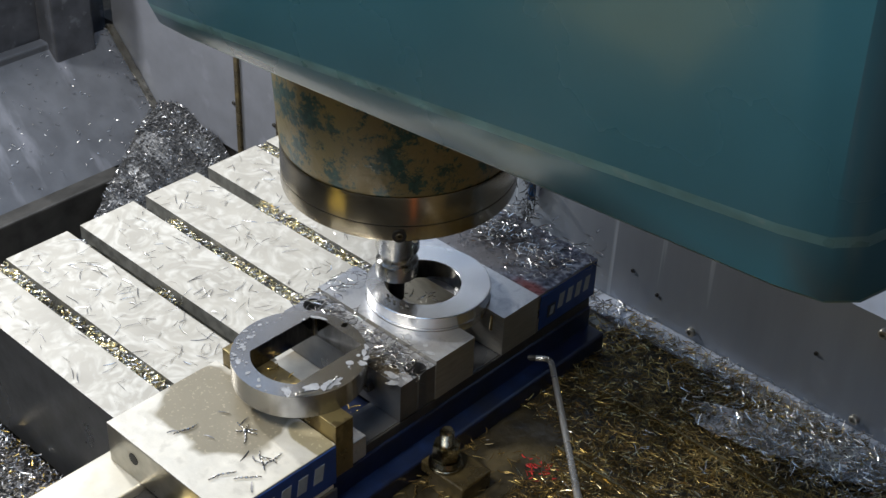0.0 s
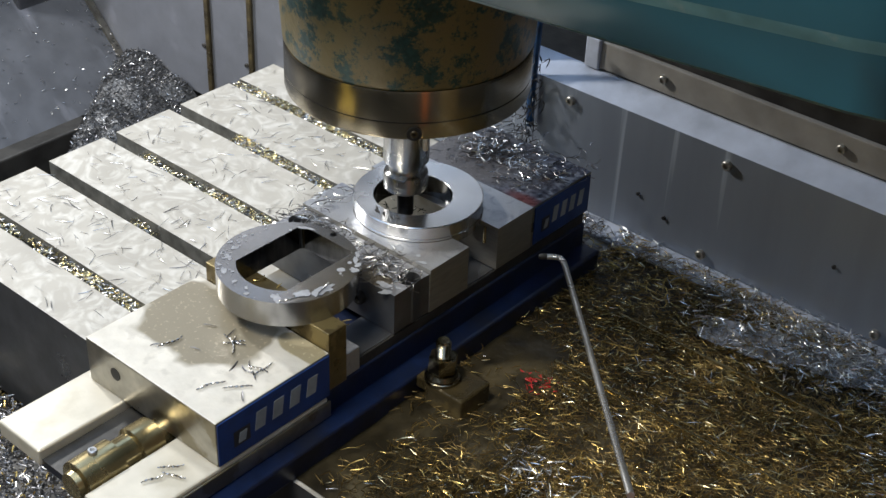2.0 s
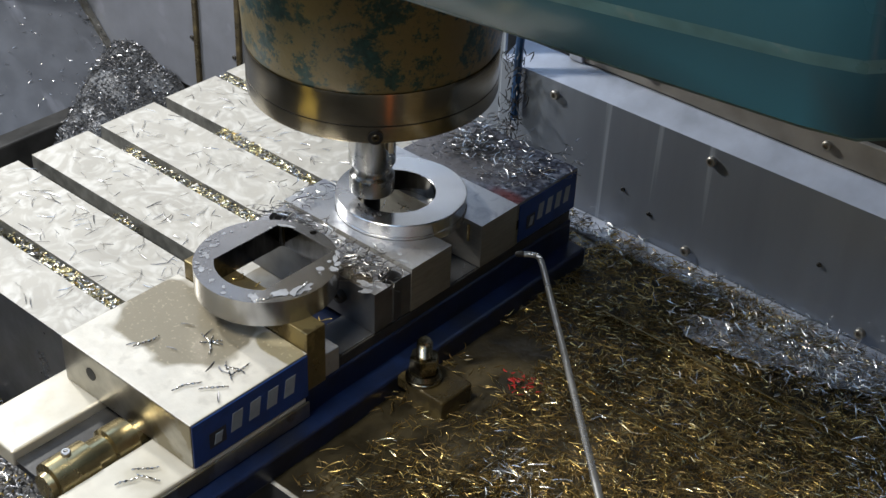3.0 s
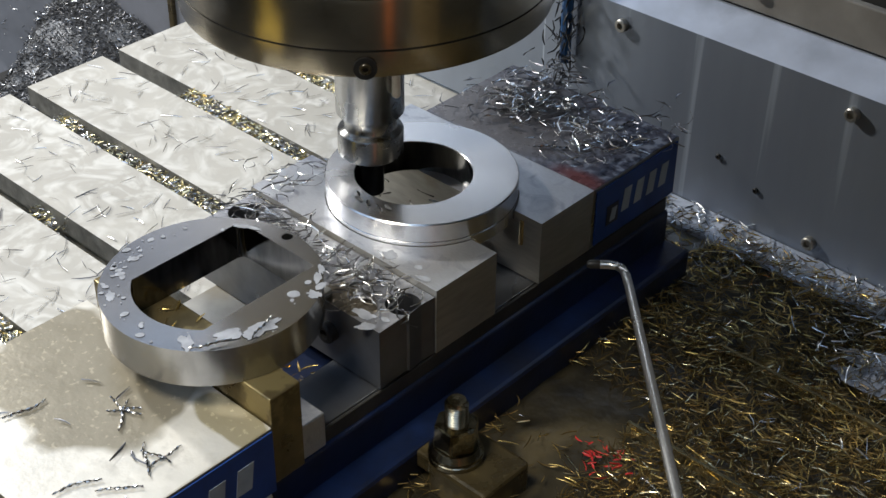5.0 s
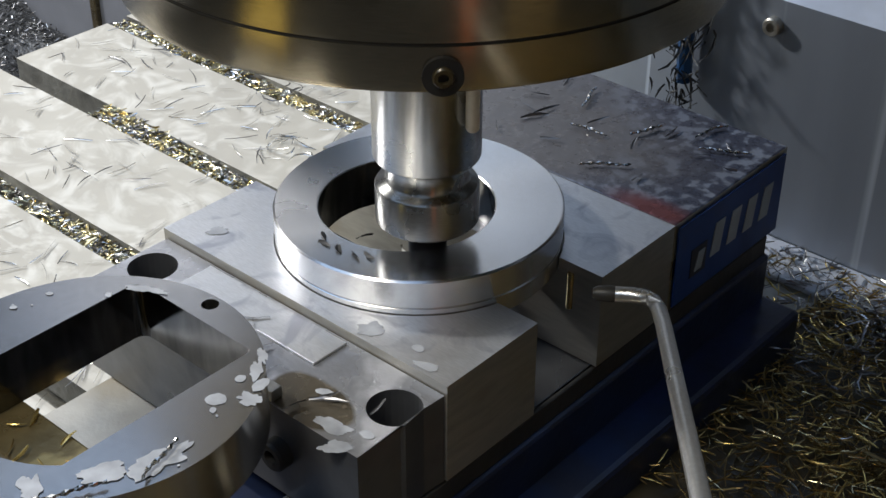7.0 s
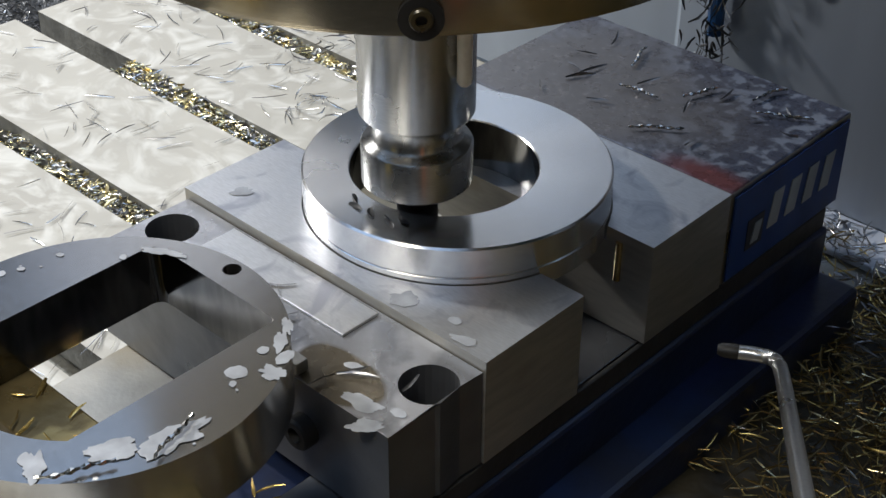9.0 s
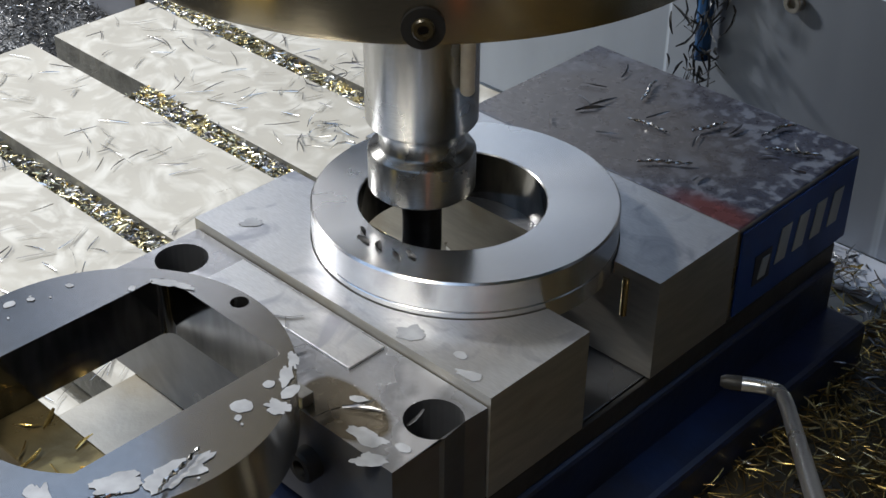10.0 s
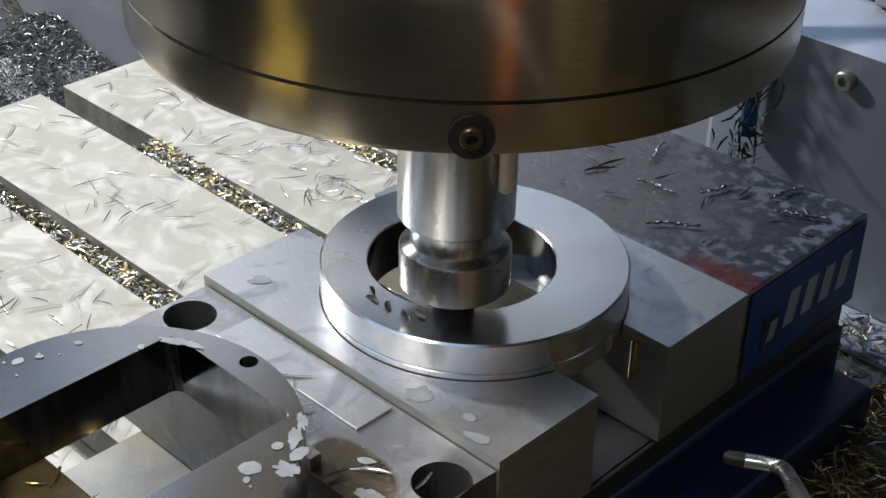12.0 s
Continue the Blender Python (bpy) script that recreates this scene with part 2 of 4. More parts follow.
def empty(name, at, label, category, group=""):
    ob = new(name)
    ob.empty_display_size = 0.02
    ob.matrix_world = at if isinstance(at, Matrix) else pose(*at)
    return tagged(ob, label, category, group)


def box(x0, x1, y0, y1, z0, z1, bevel=0.0, bm=None):
    own = bmesh.new()
    bmesh.ops.create_cube(own, size=1, matrix=Matrix.Translation(((x0 + x1) / 2, (y0 + y1) / 2, (z0 + z1) / 2)) @ Matrix.Diagonal((x1 - x0, y1 - y0, z1 - z0, 1)))
    if bevel:
        bmesh.ops.bevel(own, geom=own.edges[:], offset=bevel, segments=2, affect="EDGES", profile=0.5)
    return join(bm, own)


def join(bm, own):
    if bm is None:
        return own
    me = bpy.data.meshes.new("tmp")
    own.to_mesh(me)
    own.free()
    bm.from_mesh(me)
    bpy.data.meshes.remove(me)
    return bm


def lathe(profile, seg=64, closed=False, bm=None, centre=(0, 0, 0), axis="Z"):
    """Turn (radius, height) pairs round an axis."""
    own = bmesh.new()
    rings = []
    for r, h in profile:
        if r < 1e-6:
            rings.append([own.verts.new((0, 0, h))])
        else:
            rings.append([own.verts.new((r * math.cos(2 * math.pi * k / seg), r * math.sin(2 * math.pi * k / seg), h)) for k in range(seg)])
    pairs = list(zip(rings, rings[1:])) + ([(rings[-1], rings[0])] if closed else [])
    for a, b in pairs:
        for k in range(seg):
            q = (k + 1) % seg
            if len(a) == 1 and len(b) == 1:
                continue
            if len(a) == 1:
                own.faces.new((a[0], b[k], b[q]))
            elif len(b) == 1:
                own.faces.new((a[k], a[q], b[0]))
            else:
                own.faces.new((a[k], a[q], b[q], b[k]))
    turn = {"Z": Matrix(), "X": Matrix.Rotation(radians(90), 4, "Y"), "Y": Matrix.Rotation(radians(-90), 4, "X")}[axis]
    bmesh.ops.transform(own, matrix=Matrix.Translation(centre) @ turn, verts=own.verts)
    return join(bm, own)


def prism(outline, z0, z1, holes=(), bm=None):
    """A plate with straight sides from a flat outline and holes in it."""
    own = bmesh.new()
    edges = []
    for loop in (outline, *holes):
        vs = [own.verts.new((x, y, z0)) for x, y in loop]
        edges += [own.edges.new((vs[k], vs[(k + 1) % len(vs)])) for k in range(len(vs))]
    bmesh.ops.triangle_fill(own, edges=edges, use_beauty=True)
    drop = []
    for loop in holes:
        for f in own.faces:
            c, odd = f.calc_center_median(), False
            for k in range(len(loop)):
                (ax, ay), (bx, by) = loop[k - 1], loop[k]
                if (ay > c.y) != (by > c.y) and c.x < ax + (c.y - ay) / (by - ay) * (bx - ax):
                    odd = not odd
            if odd:
                drop.append(f)
    bmesh.ops.delete(own, geom=drop, context="FACES_ONLY")
    geo = bmesh.ops.extrude_face_region(own, geom=own.faces[:])
    bmesh.ops.translate(own, vec=(0, 0, z1 - z0), verts=[v for v in geo["geom"] if isinstance(v, bmesh.types.BMVert)])
    return join(bm, own)


def circle(cx, cy, r, n=48, a0=0.0, a1=360.0):
    span = n if abs(a1 - a0 - 360) < 1e-6 else n - 1
    return [(cx + r * math.cos(radians(a0 + (a1 - a0) * k / span)), cy + r * math.sin(radians(a0 + (a1 - a0) * k / span))) for k in range(n)]


def tube(points, r, seg=10, bm=None):
    own = bmesh.new()
    rings = []
    up = Vector((0.3, 0.2, 1)).normalized()
    for k, p in enumerate(points):
        a, b = Vector(points[max(k - 1, 0)]), Vector(points[min(k + 1, len(points) - 1)])
        d = (b - a).normalized()
        u = d.cross(up).normalized()
        w = d.cross(u)
        rings.append([own.verts.new(Vector(p) + r * (u * math.cos(2 * math.pi * q / seg) + w * math.sin(2 * math.pi * q / seg))) for q in range(seg)])
    for a, b in zip(rings, rings[1:]):
        for q in range(seg):
            own.faces.new((a[q], a[(q + 1) % seg], b[(q + 1) % seg], b[q]))
    own.faces.new(rings[0])
    own.faces.new(rings[-1])
    return join(bm, own)


def hexagon(r, z0, z1, cx=0, cy=0, bm=None):
    return prism(circle(cx, cy, r, 6), z0, z1, bm=bm)


def bolt(name, parent, at, r, mat, axis="-Y"):
    """A socket-head screw with a hollow head, seated on a face."""
    bm = lathe([(0, 0), (r, 0), (r, r * 0.8), (r * 0.85, r * 0.95), (r * 0.5, r * 0.95), (r * 0.5, r * 0.4), (0, r * 0.4)], 20)
    turn = {"-Y": pose(0, 0, 0, 90, 0, 0), "Z": Matrix(), "X": pose(0, 0, 0, 0, 90, 0), "screen": pose(0, 0, 0, 90, 0, 45)}[axis]
    bmesh.ops.transform(bm, matrix=Matrix.Translation(at) @ turn, verts=bm.verts)
    return part(name, bm, mat, parent, smooth=True)


class Chips:
    """Many twisted slivers in one mesh."""

    def __init__(self):
        self.v, self.f = [], []

    def add(self, p, yaw, tilt, length, width, rng, curl=1.0, roll=None):
        d = Vector((math.cos(yaw) * math.cos(tilt), math.sin(yaw) * math.cos(tilt), math.sin(tilt)))
        s = d.cross(Vector((0, 0, 1)))
        s = s.normalized() if s.length > 1e-4 else Vector((1, 0, 0))
        u = s.cross(d)
        n = 3
        roll = rng.uniform(0, 3.14) if roll is None else roll
        base = len(self.v)
        bend = rng.uniform(-0.25, 0.25) * length * curl
        for k in range(n + 1):
            q = k / n
            a = roll + q * rng.uniform(1.2, 2.6) * curl
            w = width * (0.35 + 0.65 * math.sin(math.pi * (0.12 + 0.8 * q)))
            c = Vector(p) + d * (q - 0.5) * length + s * bend * 4 * q * (1 - q)
            e = (s * math.cos(a) + u * math.sin(a)) * w * 0.5
            t = (u * math.cos(a) - s * math.sin(a)) * w * 0.16
            self.v += [tuple(c - e), tuple(c + t), tuple(c + e)]
        for k in range(n):
            i = base + 3 * k
            self.f += [(i, i + 1, i + 4, i + 3), (i + 1, i + 2, i + 5, i + 4)]

    def rope(self, p, yaw, length, width, rng, turns=2.2):
        """One long chip wound like a cord, lying flat."""
        d = Vector((math.cos(yaw), math.sin(yaw), 0))
        s, u = Vector((-d.y, d.x, 0)), Vector((0, 0, 1))
        n, base, ph = 16, len(self.v), rng.uniform(0, 6.3)
        bow, wave = rng.uniform(-0.08, 0.08) * length, rng.uniform(0, 6.3)
        for k in range(n + 1):
            q = k / n
            a = ph + q * turns * 2 * math.pi
            w = width * (0.45 + 0.55 * math.sin(math.pi * (0.08 + 0.84 * q)))
            c = Vector(p) + d * (q - 0.5) * length + s * (bow * 4 * q * (1 - q) + 0.03 * length * math.sin(wave + 7 * q)) + u * width * 0.5
            e, t = (s * math.cos(a) + u * math.sin(a)) * w * 0.5, (u * math.cos(a) - s * math.sin(a)) * w * 0.22
            self.v += [tuple(c - e), tuple(c + t), tuple(c + e), tuple(c - t)]
        for k in range(n):
            i = base + 4 * k
            self.f += [(i + j, i + (j + 1) % 4, i + 4 + (j + 1) % 4, i + 4 + j) for j in range(4)]

    def make(self, name, mat, parent=None):
        me = bpy.data.meshes.new(name)
        me.from_pydata(self.v, [], self.f)
        me.materials.append(mat)
        ob = new(name, me)
        if parent:
            ob.parent = parent
        return ob


# ---- machine table ----
X0, X1, Y0, Y1 = -0.494, 0.75, -0.250, 0.42
SLOTS = [-0.183, -0.081, 0.0155, 0.1145, 0.2125]


def build_table():
    # cross-section in y and z, run along x
    sec = [(Y0, -0.16), (Y0, 0.0)]
    for c in SLOTS:
        sec += [(c - 0.009, 0), (c - 0.009, -0.018), (c - 0.016, -0.018), (c - 0.016, -0.03), (c + 0.016, -0.03), (c + 0.016, -0.018), (c + 0.009, -0.018), (c + 0.009, 0)]
    sec += [(Y1, 0.0), (Y1, -0.16)]
    own = bmesh.new()
    a = [own.verts.new((X0, y, z)) for y, z in sec]
    b = [own.verts.new((X1, y, z)) for y, z in sec]
    for k in range(len(sec)):
        q = (k + 1) % len(sec)
        own.faces.new((a[k], a[q], b[q], b[k]))
    own.faces.new(a)
    own.faces.new(b)
    ob = part("machine_table", own, M_TABLE)
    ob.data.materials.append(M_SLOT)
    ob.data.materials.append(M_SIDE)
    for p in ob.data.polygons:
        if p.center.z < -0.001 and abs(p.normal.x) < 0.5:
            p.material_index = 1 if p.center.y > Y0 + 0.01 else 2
    tagged(ob, "wet ground cast-iron machine table with T-slots full of chips", "machine table", kind="structure")


build_table()

# ---- surrounding sheet metal ----
tagged(part("floor", box(-2.2, 2.2, -2.6, 1.6, -0.36, -0.30), M_DARK), "dark oily machine base under the table", "floor", kind="structure")


def sheet(name, pts, thick, mat, label, category, parent=None):
    own = bmesh.new()
    vs = [own.verts.new(p) for p in pts]
    fc = own.faces.new(vs)
    fc.normal_update()
    n = fc.normal.copy()
    geo = bmesh.ops.extrude_face_region(own, geom=[fc])
    bmesh.ops.translate(own, vec=n * thick, verts=[v for v in geo["geom"] if isinstance(v, bmesh.types.BMVert)])
    ob = part(name, own, mat, parent)
    if not parent:
        tagged(ob, label, category, kind="structure")
    return ob


YB = 0.281
sheet("chute", [(-0.775, -1.0, -0.141), (-0.775, YB - 0.004, -0.141), (-0.915, YB - 0.004, -0.003), (-0.915, -1.0, -0.003)], 0.004, M_CHUTE, "sloping grey sheet-metal chip chute beside the table", "chute")
tagged(part("chute_rail", box(-0.775, -0.745, -1.0, 0.165, -0.235, -0.138, 0.003), M_DARK), "dark oily trough edge under the chute", "trough edge", kind="structure")
tagged(part("trough", box(-0.97, -0.478, -1.0, YB, -0.26, -0.225), M_DARK), "dark chip trough below the chute", "trough", kind="structure")
tagged(part("chute_lip", box(-0.933, -0.912, -1.0, 0.17, -0.005, 0.010, 0.003), M_CHUTE), "folded sheet-metal lip above the chute", "trim", kind="structure")
tagged(part("wall_left", box(-0.97, -0.936, -1.2, YB, -0.02, 0.24), M_STAIN_WALL), "dark stained enclosure wall above the chute", "wall", kind="structure")
tagged(part("wall_post", box(-0.936, -0.895, 0.165, 0.235, -0.02, 0.24, 0.004), M_STAIN_WALL), "dark enclosure post in the corner", "post", kind="structure")
tagged(part("wall_back", box(-0.915, -0.44, YB, YB + 0.004, -0.100, 0.9), M_PANEL), "grey enclosure panel behind the table end", "wall", kind="structure")
# dark box put where the gap below the panel is only shade
tagged(part("panel_gap_shade", box(-0.97, -0.48, YB + 0.006, YB + 0.03, -0.26, 0.0), M_DARK), "dark box standing in for the shaded gap under the enclosure panel", "wall", kind="structure")
for x in (-0.620, -0.534):
    strip = empty("seam_strip", (x, YB, 0), "dark metal seam strip screwed to the grey panel", "trim", "seam strips")
    strip["kind"] = "structure"
    part("strip", box(-0.0042, 0.0042, -0.005, 0, -0.098, 0.85, 0.001), M_CLAMP, strip)
    for z in (-0.02, 0.08, 0.19):
        bolt("screw", strip, (-0.012, 0, z), 0.0030, M_DARK)
corner = sheet("corner_strip", [(-0.805, YB - 0.014, -0.107), (-0.805, YB - 0.003, -0.112), (-0.915, YB - 0.003, 0.000), (-0.915, YB - 0.014, 0.005)], 0.004, M_STEEL_DULL, "folded seam between chute and panel", "trim")

# room beyond the open machine door, closed by added unseen walls
tagged(part("wall_front", box(-2.2, 2.2, -2.66, -2.6, -0.36, 2.4), M_WALLS), "plain unseen wall added round the workshop", "wall", kind="structure")
# this wall is placed and sized to hold back side light
tagged(part("wall_right_blocker", box(1.05, 1.10, -2.6, 1.6, -0.36, 1.45), M_WALLS), "plain unseen wall added round the workshop", "wall", kind="structure")
tagged(part("wall_rear", box(-2.2, 2.2, 1.6, 1.66, -0.36, 2.4), M_WALLS), "plain unseen wall added round the workshop", "wall", kind="structure")
# unseen coloured panels added so the spindle nose reflects gold, red and brown bands
tagged(part("floor_reflector", box(-0.50, -0.12, -2.55, -0.90, -0.300, -0.292), M_REFLECT_GOLD), "unseen yellow floor panel added to reflect gold in the nose", "floor panel", kind="structure")
tagged(part("wall_reflector", box(-0.75, -0.35, -2.599, -2.58, -0.30, 0.9), M_REFLECT_GOLD), "unseen yellow wall panel added to reflect gold in the nose", "wall panel", kind="structure")
tagged(part("wall_reflector", box(1.03, 1.048, -0.74, -0.64, -0.30, 1.0), M_REFLECT_RED), "unseen red panel added to reflect a red band in the nose", "wall panel", kind="structure")
tagged(part("wall_reflector", box(1.03, 1.048, -0.40, -0.10, -0.30, 1.0), M_REFLECT_BROWN), "unseen brown panel added to tint reflections in the metal", "wall panel", kind="structure")
tagged(part("wall_far", box(-2.26, -2.2, -2.66, 1.66, -0.36, 2.4), M_WALLS), "plain unseen wall added round the workshop", "wall", kind="structure")

# ---- moving column cover behind the table ----
cover = empty("column_cover", (0, 0, 0), "streaked grey steel column cover with socket screws", "machine cover")
own = bmesh.new()
sec = [(0.272, 0.004), (0.270, 0.006), (0.270, 0.146), (0.300, 0.160), (0.304, 0.160), (0.274, 0.144), (0.274, 0.004)]
a = [own.verts.new((-0.072, y, z)) for y, z in sec]
b = [own.verts.new((0.75, y, z)) for y, z in sec]
for k in range(len(sec)):
    own.faces.new((a[k], a[(k + 1) % len(sec)], b[(k + 1) % len(sec)], b[k]))
own.faces.new(a)
own.faces.new(b)
panel = part("panel", own, M_COVER, cover)
panel.data.materials.append(M_WHITE)
for p in panel.data.polygons:
    if p.normal.z > 0.4 and p.center.z > 0.13:
        p.material_index = 1
part("side_panel", box(-0.30, -0.074, 0.276, 0.280, 0.004, 0.40), M_COVER, cover)
part("foot_flange", box(-0.07, 0.75, 0.236, 0.2695, 0.002, 0.006, 0.001), M_WHITE, cover, "white foot flange with loose chips")
part("upper_panel", box(0.00, 0.75, 0.308, 0.312, 0.150, 0.40), M_DARK, cover)
part("upper_strip", box(0.014, 0.75, 0.3005, 0.3075, 0.162, 0.194, 0.0015), M_STRIP, cover, "pale screwed strip above the cover")
part("end_block", box(-0.004, 0.014, 0.297, 0.3075, 0.161, 0.196, 0.0015), M_WHITE, cover)
for x in (0.003, 0.199, 0.393, 0.586):
    bolt("screw", cover, (x, 0.270, 0.131), 0.0052, M_JAW_SIDE)
for x in (0.185, 0.386, 0.583):
    bolt("screw", cover, (x, 0.270, 0.017), 0.0052, M_JAW_SIDE)
for x in (0.095, 0.30, 0.50):
    bolt("screw", cover, (x, 0.3005, 0.178), 0.0048, M_JAW_SIDE)
for x, z in ((0.10, 0.055), (0.135, 0.04), (0.33, 0.07)):
    bolt("rivet", cover, (x, 0.270, z), 0.0022, M_DARK)
part("blue_strip", tube([(-0.045, 0.263, 0.085), (-0.046, 0.263, 0.12), (-0.044, 0.264, 0.215)], 0.0045, 8), M_HOSE, cover, "blue coolant hose hung with chips", smooth=True)

# ---- spindle head ----
head = empty("spindle_head", (0, 0, 0), "teal milling head with worn steel spindle nose and cutter", "milling head")
TZ = 0.136
RT = 0.0213
part("collet_nut", lathe([(0, 0), (RT - 0.0012, 0), (RT, 0.0012), (RT, 0.0165), (RT - 0.0008, 0.0178), (0.0178, 0.0190), (0.0168, 0.0205), (0.0168, 0.0270), (0.0180, 0.0288), (RT - 0.0008, 0.0300), (0, 0.0300)], 72, centre=(0, 0, TZ)), M_TOOL, head, "polished steel collet nut with a turned neck", smooth=True)
part("tool_holder", lathe([(0, 0.0300), (RT, 0.0300), (0.0219, 0.0310), (0.0219, 0.118), (0, 0.118)], 72, centre=(0, 0, TZ)), M_TOOL, head, smooth=True)
mill = lathe([(0, -0.031), (0.0072, -0.031), (0.0080, -0.0300), (0.0080, 0), (0, 0)], 32, centre=(0, 0, TZ))
part("end_mill", mill, M_CARBIDE, head, "dark end mill that reaches into the ring", smooth=True)
key = bmesh.new()
bmesh.ops.create_uvsphere(key, u_segments=16, v_segments=10, radius=0.0029)
for v in key.verts:
    v.co.z += TZ + (0.0515 if v.co.z < 0 else 0.1125)
bmesh.ops.translate(key, vec=(0.0248, -0.0013, 0), verts=key.verts)
part("drive_pin", key, M_KEY, head, "pale rounded pin beside the tool holder", smooth=True)
NZ = TZ + 0.1108
part("nose_cap", lathe([(0.026, 0), (0.105, 0), (0.112, 0.003), (0.1125, 0.005), (0.1125, 0.0180), (0.026, 0.0180)], 96, centre=(0, 0, NZ)), M_NOSE, head, smooth=True)
part("nose_ring", lathe([(0.026, 0.0192), (0.1125, 0.0192), (0.1125, 0.045), (0.1115, 0.0475), (0.026, 0.0475)], 96, centre=(0, 0, NZ)), M_NOSE, head, smooth=True)
part("seam_ring", lathe([(0.026, 0.01805), (0.1121, 0.01805), (0.1121, 0.01915), (0.026, 0.01915)], 96, centre=(0, 0, NZ)), M_BLACK, head, smooth=True)
part("housing", lathe([(0.02, 0.0478), (0.1105, 0.0478), (0.113, 0.052), (0.118, 0.125), (0.118, 0.235), (0.02, 0.235)], 96, centre=(0, 0, NZ)), M_HOUSING, head, "worn teal casting with brown bare patches", smooth=True)
# black plug painted for the shade in the screw's recess
sc = bmesh.new()
bmesh.ops.create_cone(sc, cap_ends=True, segments=24, radius1=0.0064, radius2=0.0064, depth=0.006)
bmesh.ops.transform(sc, matrix=Matrix.Translation((0.0785, -0.0785, NZ + 0.0088)) @ pose(0, 0, 0, 90, 0, 45), verts=sc.verts)
part("screw_recess_shade", sc, M_BLACK, head)
bolt("nose_screw", head, (0.0795, -0.0795, NZ + 0.0090), 0.0034, M_CLAMP, "screen")

# shroud: a long teal box with a rounded nose and a folded lower edge
own = bmesh.new()
NOSE = [(-0.152, 0.26), (-0.149, 0.14), (-0.142, 0.08), (-0.130, 0.040), (-0.112, 0.015), (-0.088, 0.003), (-0.05, 0.0), (0.06, 0.0), (0.2, 0.0), (0.36, 0.0), (0.50, 0.0), (0.530, 0.004), (0.545, 0.018), (0.552, 0.05), (0.554, 0.26)]
MATS = [0, 0, 1, 0, 1, 0]
cols = []
for x, push in NOSE:
    fz, lz = 0.462 + 0.115 * x, 0.445 + 0.07 * x
    fy, ly = -0.209, -0.197
    run = [(fy - 0.030, 1.0), (fy - 0.010, 0.72), (fy, fz + 0.010), (fy + 0.004, fz + 0.001), (ly - 0.003, lz + 0.003), (ly, lz), (0.0, lz + 0.006)]
    cols.append([own.verts.new((x, min(y + push, 0.24), z)) for y, z in run])
for a, c in zip(cols, cols[1:]):
    for k in range(6):
        f = own.faces.new((a[k], c[k], c[k + 1], a[k + 1]))
        f.material_index = MATS[k]
own.faces.new([c[-1] for c in cols])
own.faces.new([c[0] for c in cols])
shroud = part("shroud", own, M_SHROUD, head, "teal painted sheet shroud with a scuffed lower edge and painted highlight", smooth=True)
shroud.data.materials.append(M_SHROUD_EDGE)

# ---- double-station vise ----
vise = empty("machine_vise", (0, 0, 0), "blue and bright steel double-station machine vise bolted to the table", "vise")
W = 0.076
ZT = 0.111
ZB = 0.063
XF0, XF1, YF0, YF1 = -0.0885, 0.0787, -0.3147, -0.1865  # front jaw
ZF0, ZF = 0.0472, 0.0930
base = box(-0.092, 0.098, -0.385, 0.190, 0.0, 0.026, 0.003)
base = box(-0.078, 0.0775, -0.385, -0.19, 0.024, 0.036, 0.002, base)
base = box(-0.070, 0.0775, -0.1895, 0.188, 0.024, 0.052, 0.002, base)
part("base", base, M_BLUE, vise, "blue painted vise base")
part("rail", box(-0.100, -0.043, -0.402, -0.19, 0.030, ZF0 - 0.0005, 0.002), M_RAIL, vise, "front rail under a cream coolant film")
part("rail", box(-0.076, -0.030, -0.1895, 0.188, 0.044, ZB, 0.0005), M_JAW_SIDE, vise)
part("rail", box(0.025, 0.0800, -0.408, -0.19, 0.030, ZF0 - 0.0005, 0.002), M_RAIL, vise, "front rail under a cream coolant film")
# rail coloured dark for the shade in the jaw gap
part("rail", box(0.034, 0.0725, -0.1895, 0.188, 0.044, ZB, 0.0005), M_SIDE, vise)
# dark strip stands in for shade under the jaws; the front strip stays steel
part("bed_side", box(0.0727, 0.0750, -0.188, 0.187, 0.0305, 0.0625, 0.0008), M_DARK, vise, "bed side painted dark for the shade under the jaws")
part("bed_side", box(0.0802, 0.0825, -0.388, -0.1885, 0.0265, 0.0435, 0.001), M_STEEL_DULL, vise)
part("screw_trough", box(-0.0425, 0.0245, -0.400, -0.190, 0.0362, 0.0372, 0.0003), M_DARK, vise, "dark oily trough round the lead screw")
part("lead_screw", lathe([(0, -0.405), (0.012, -0.405), (0.013, -0.400), (0.019, -0.399), (0.0195, -0.362), (0.0155, -0.360), (0.0155, -0.345), (0.019, -0.343), (0.019, -0.322), (0.013, -0.320), (0.013, -0.28), (0, -0.28)], 32, centre=(0.004, 0, 0.040), axis="Y"), M_BRASS, vise, "oily lead screw with a set screw", smooth=True)
bolt("set_screw", vise, (0.002, -0.380, 0.0585), 0.004, M_STEEL, "Z")


def jaw_block(name, x0, x1, y0, y1, z0, z1, mat, label):
    bm = box(x0, x1, y0, y1, z0, z1, 0.0012)
    ob = part(name, bm, mat, vise, label)
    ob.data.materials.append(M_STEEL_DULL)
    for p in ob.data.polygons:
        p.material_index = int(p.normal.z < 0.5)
    return ob


def slanted(x, y0, y1, z0, z1, lean):
    """A thin raised bar on a side face, its upper end shifted back by lean."""
    bm = prism([(y0, z0), (y1, z0), (y1 + lean, z1), (y0 + lean, z1)], 0, 0.0004)
    for v in bm.verts:
        v.co = Vector((x + v.co.z, v.co.x, v.co.y))
    return bm


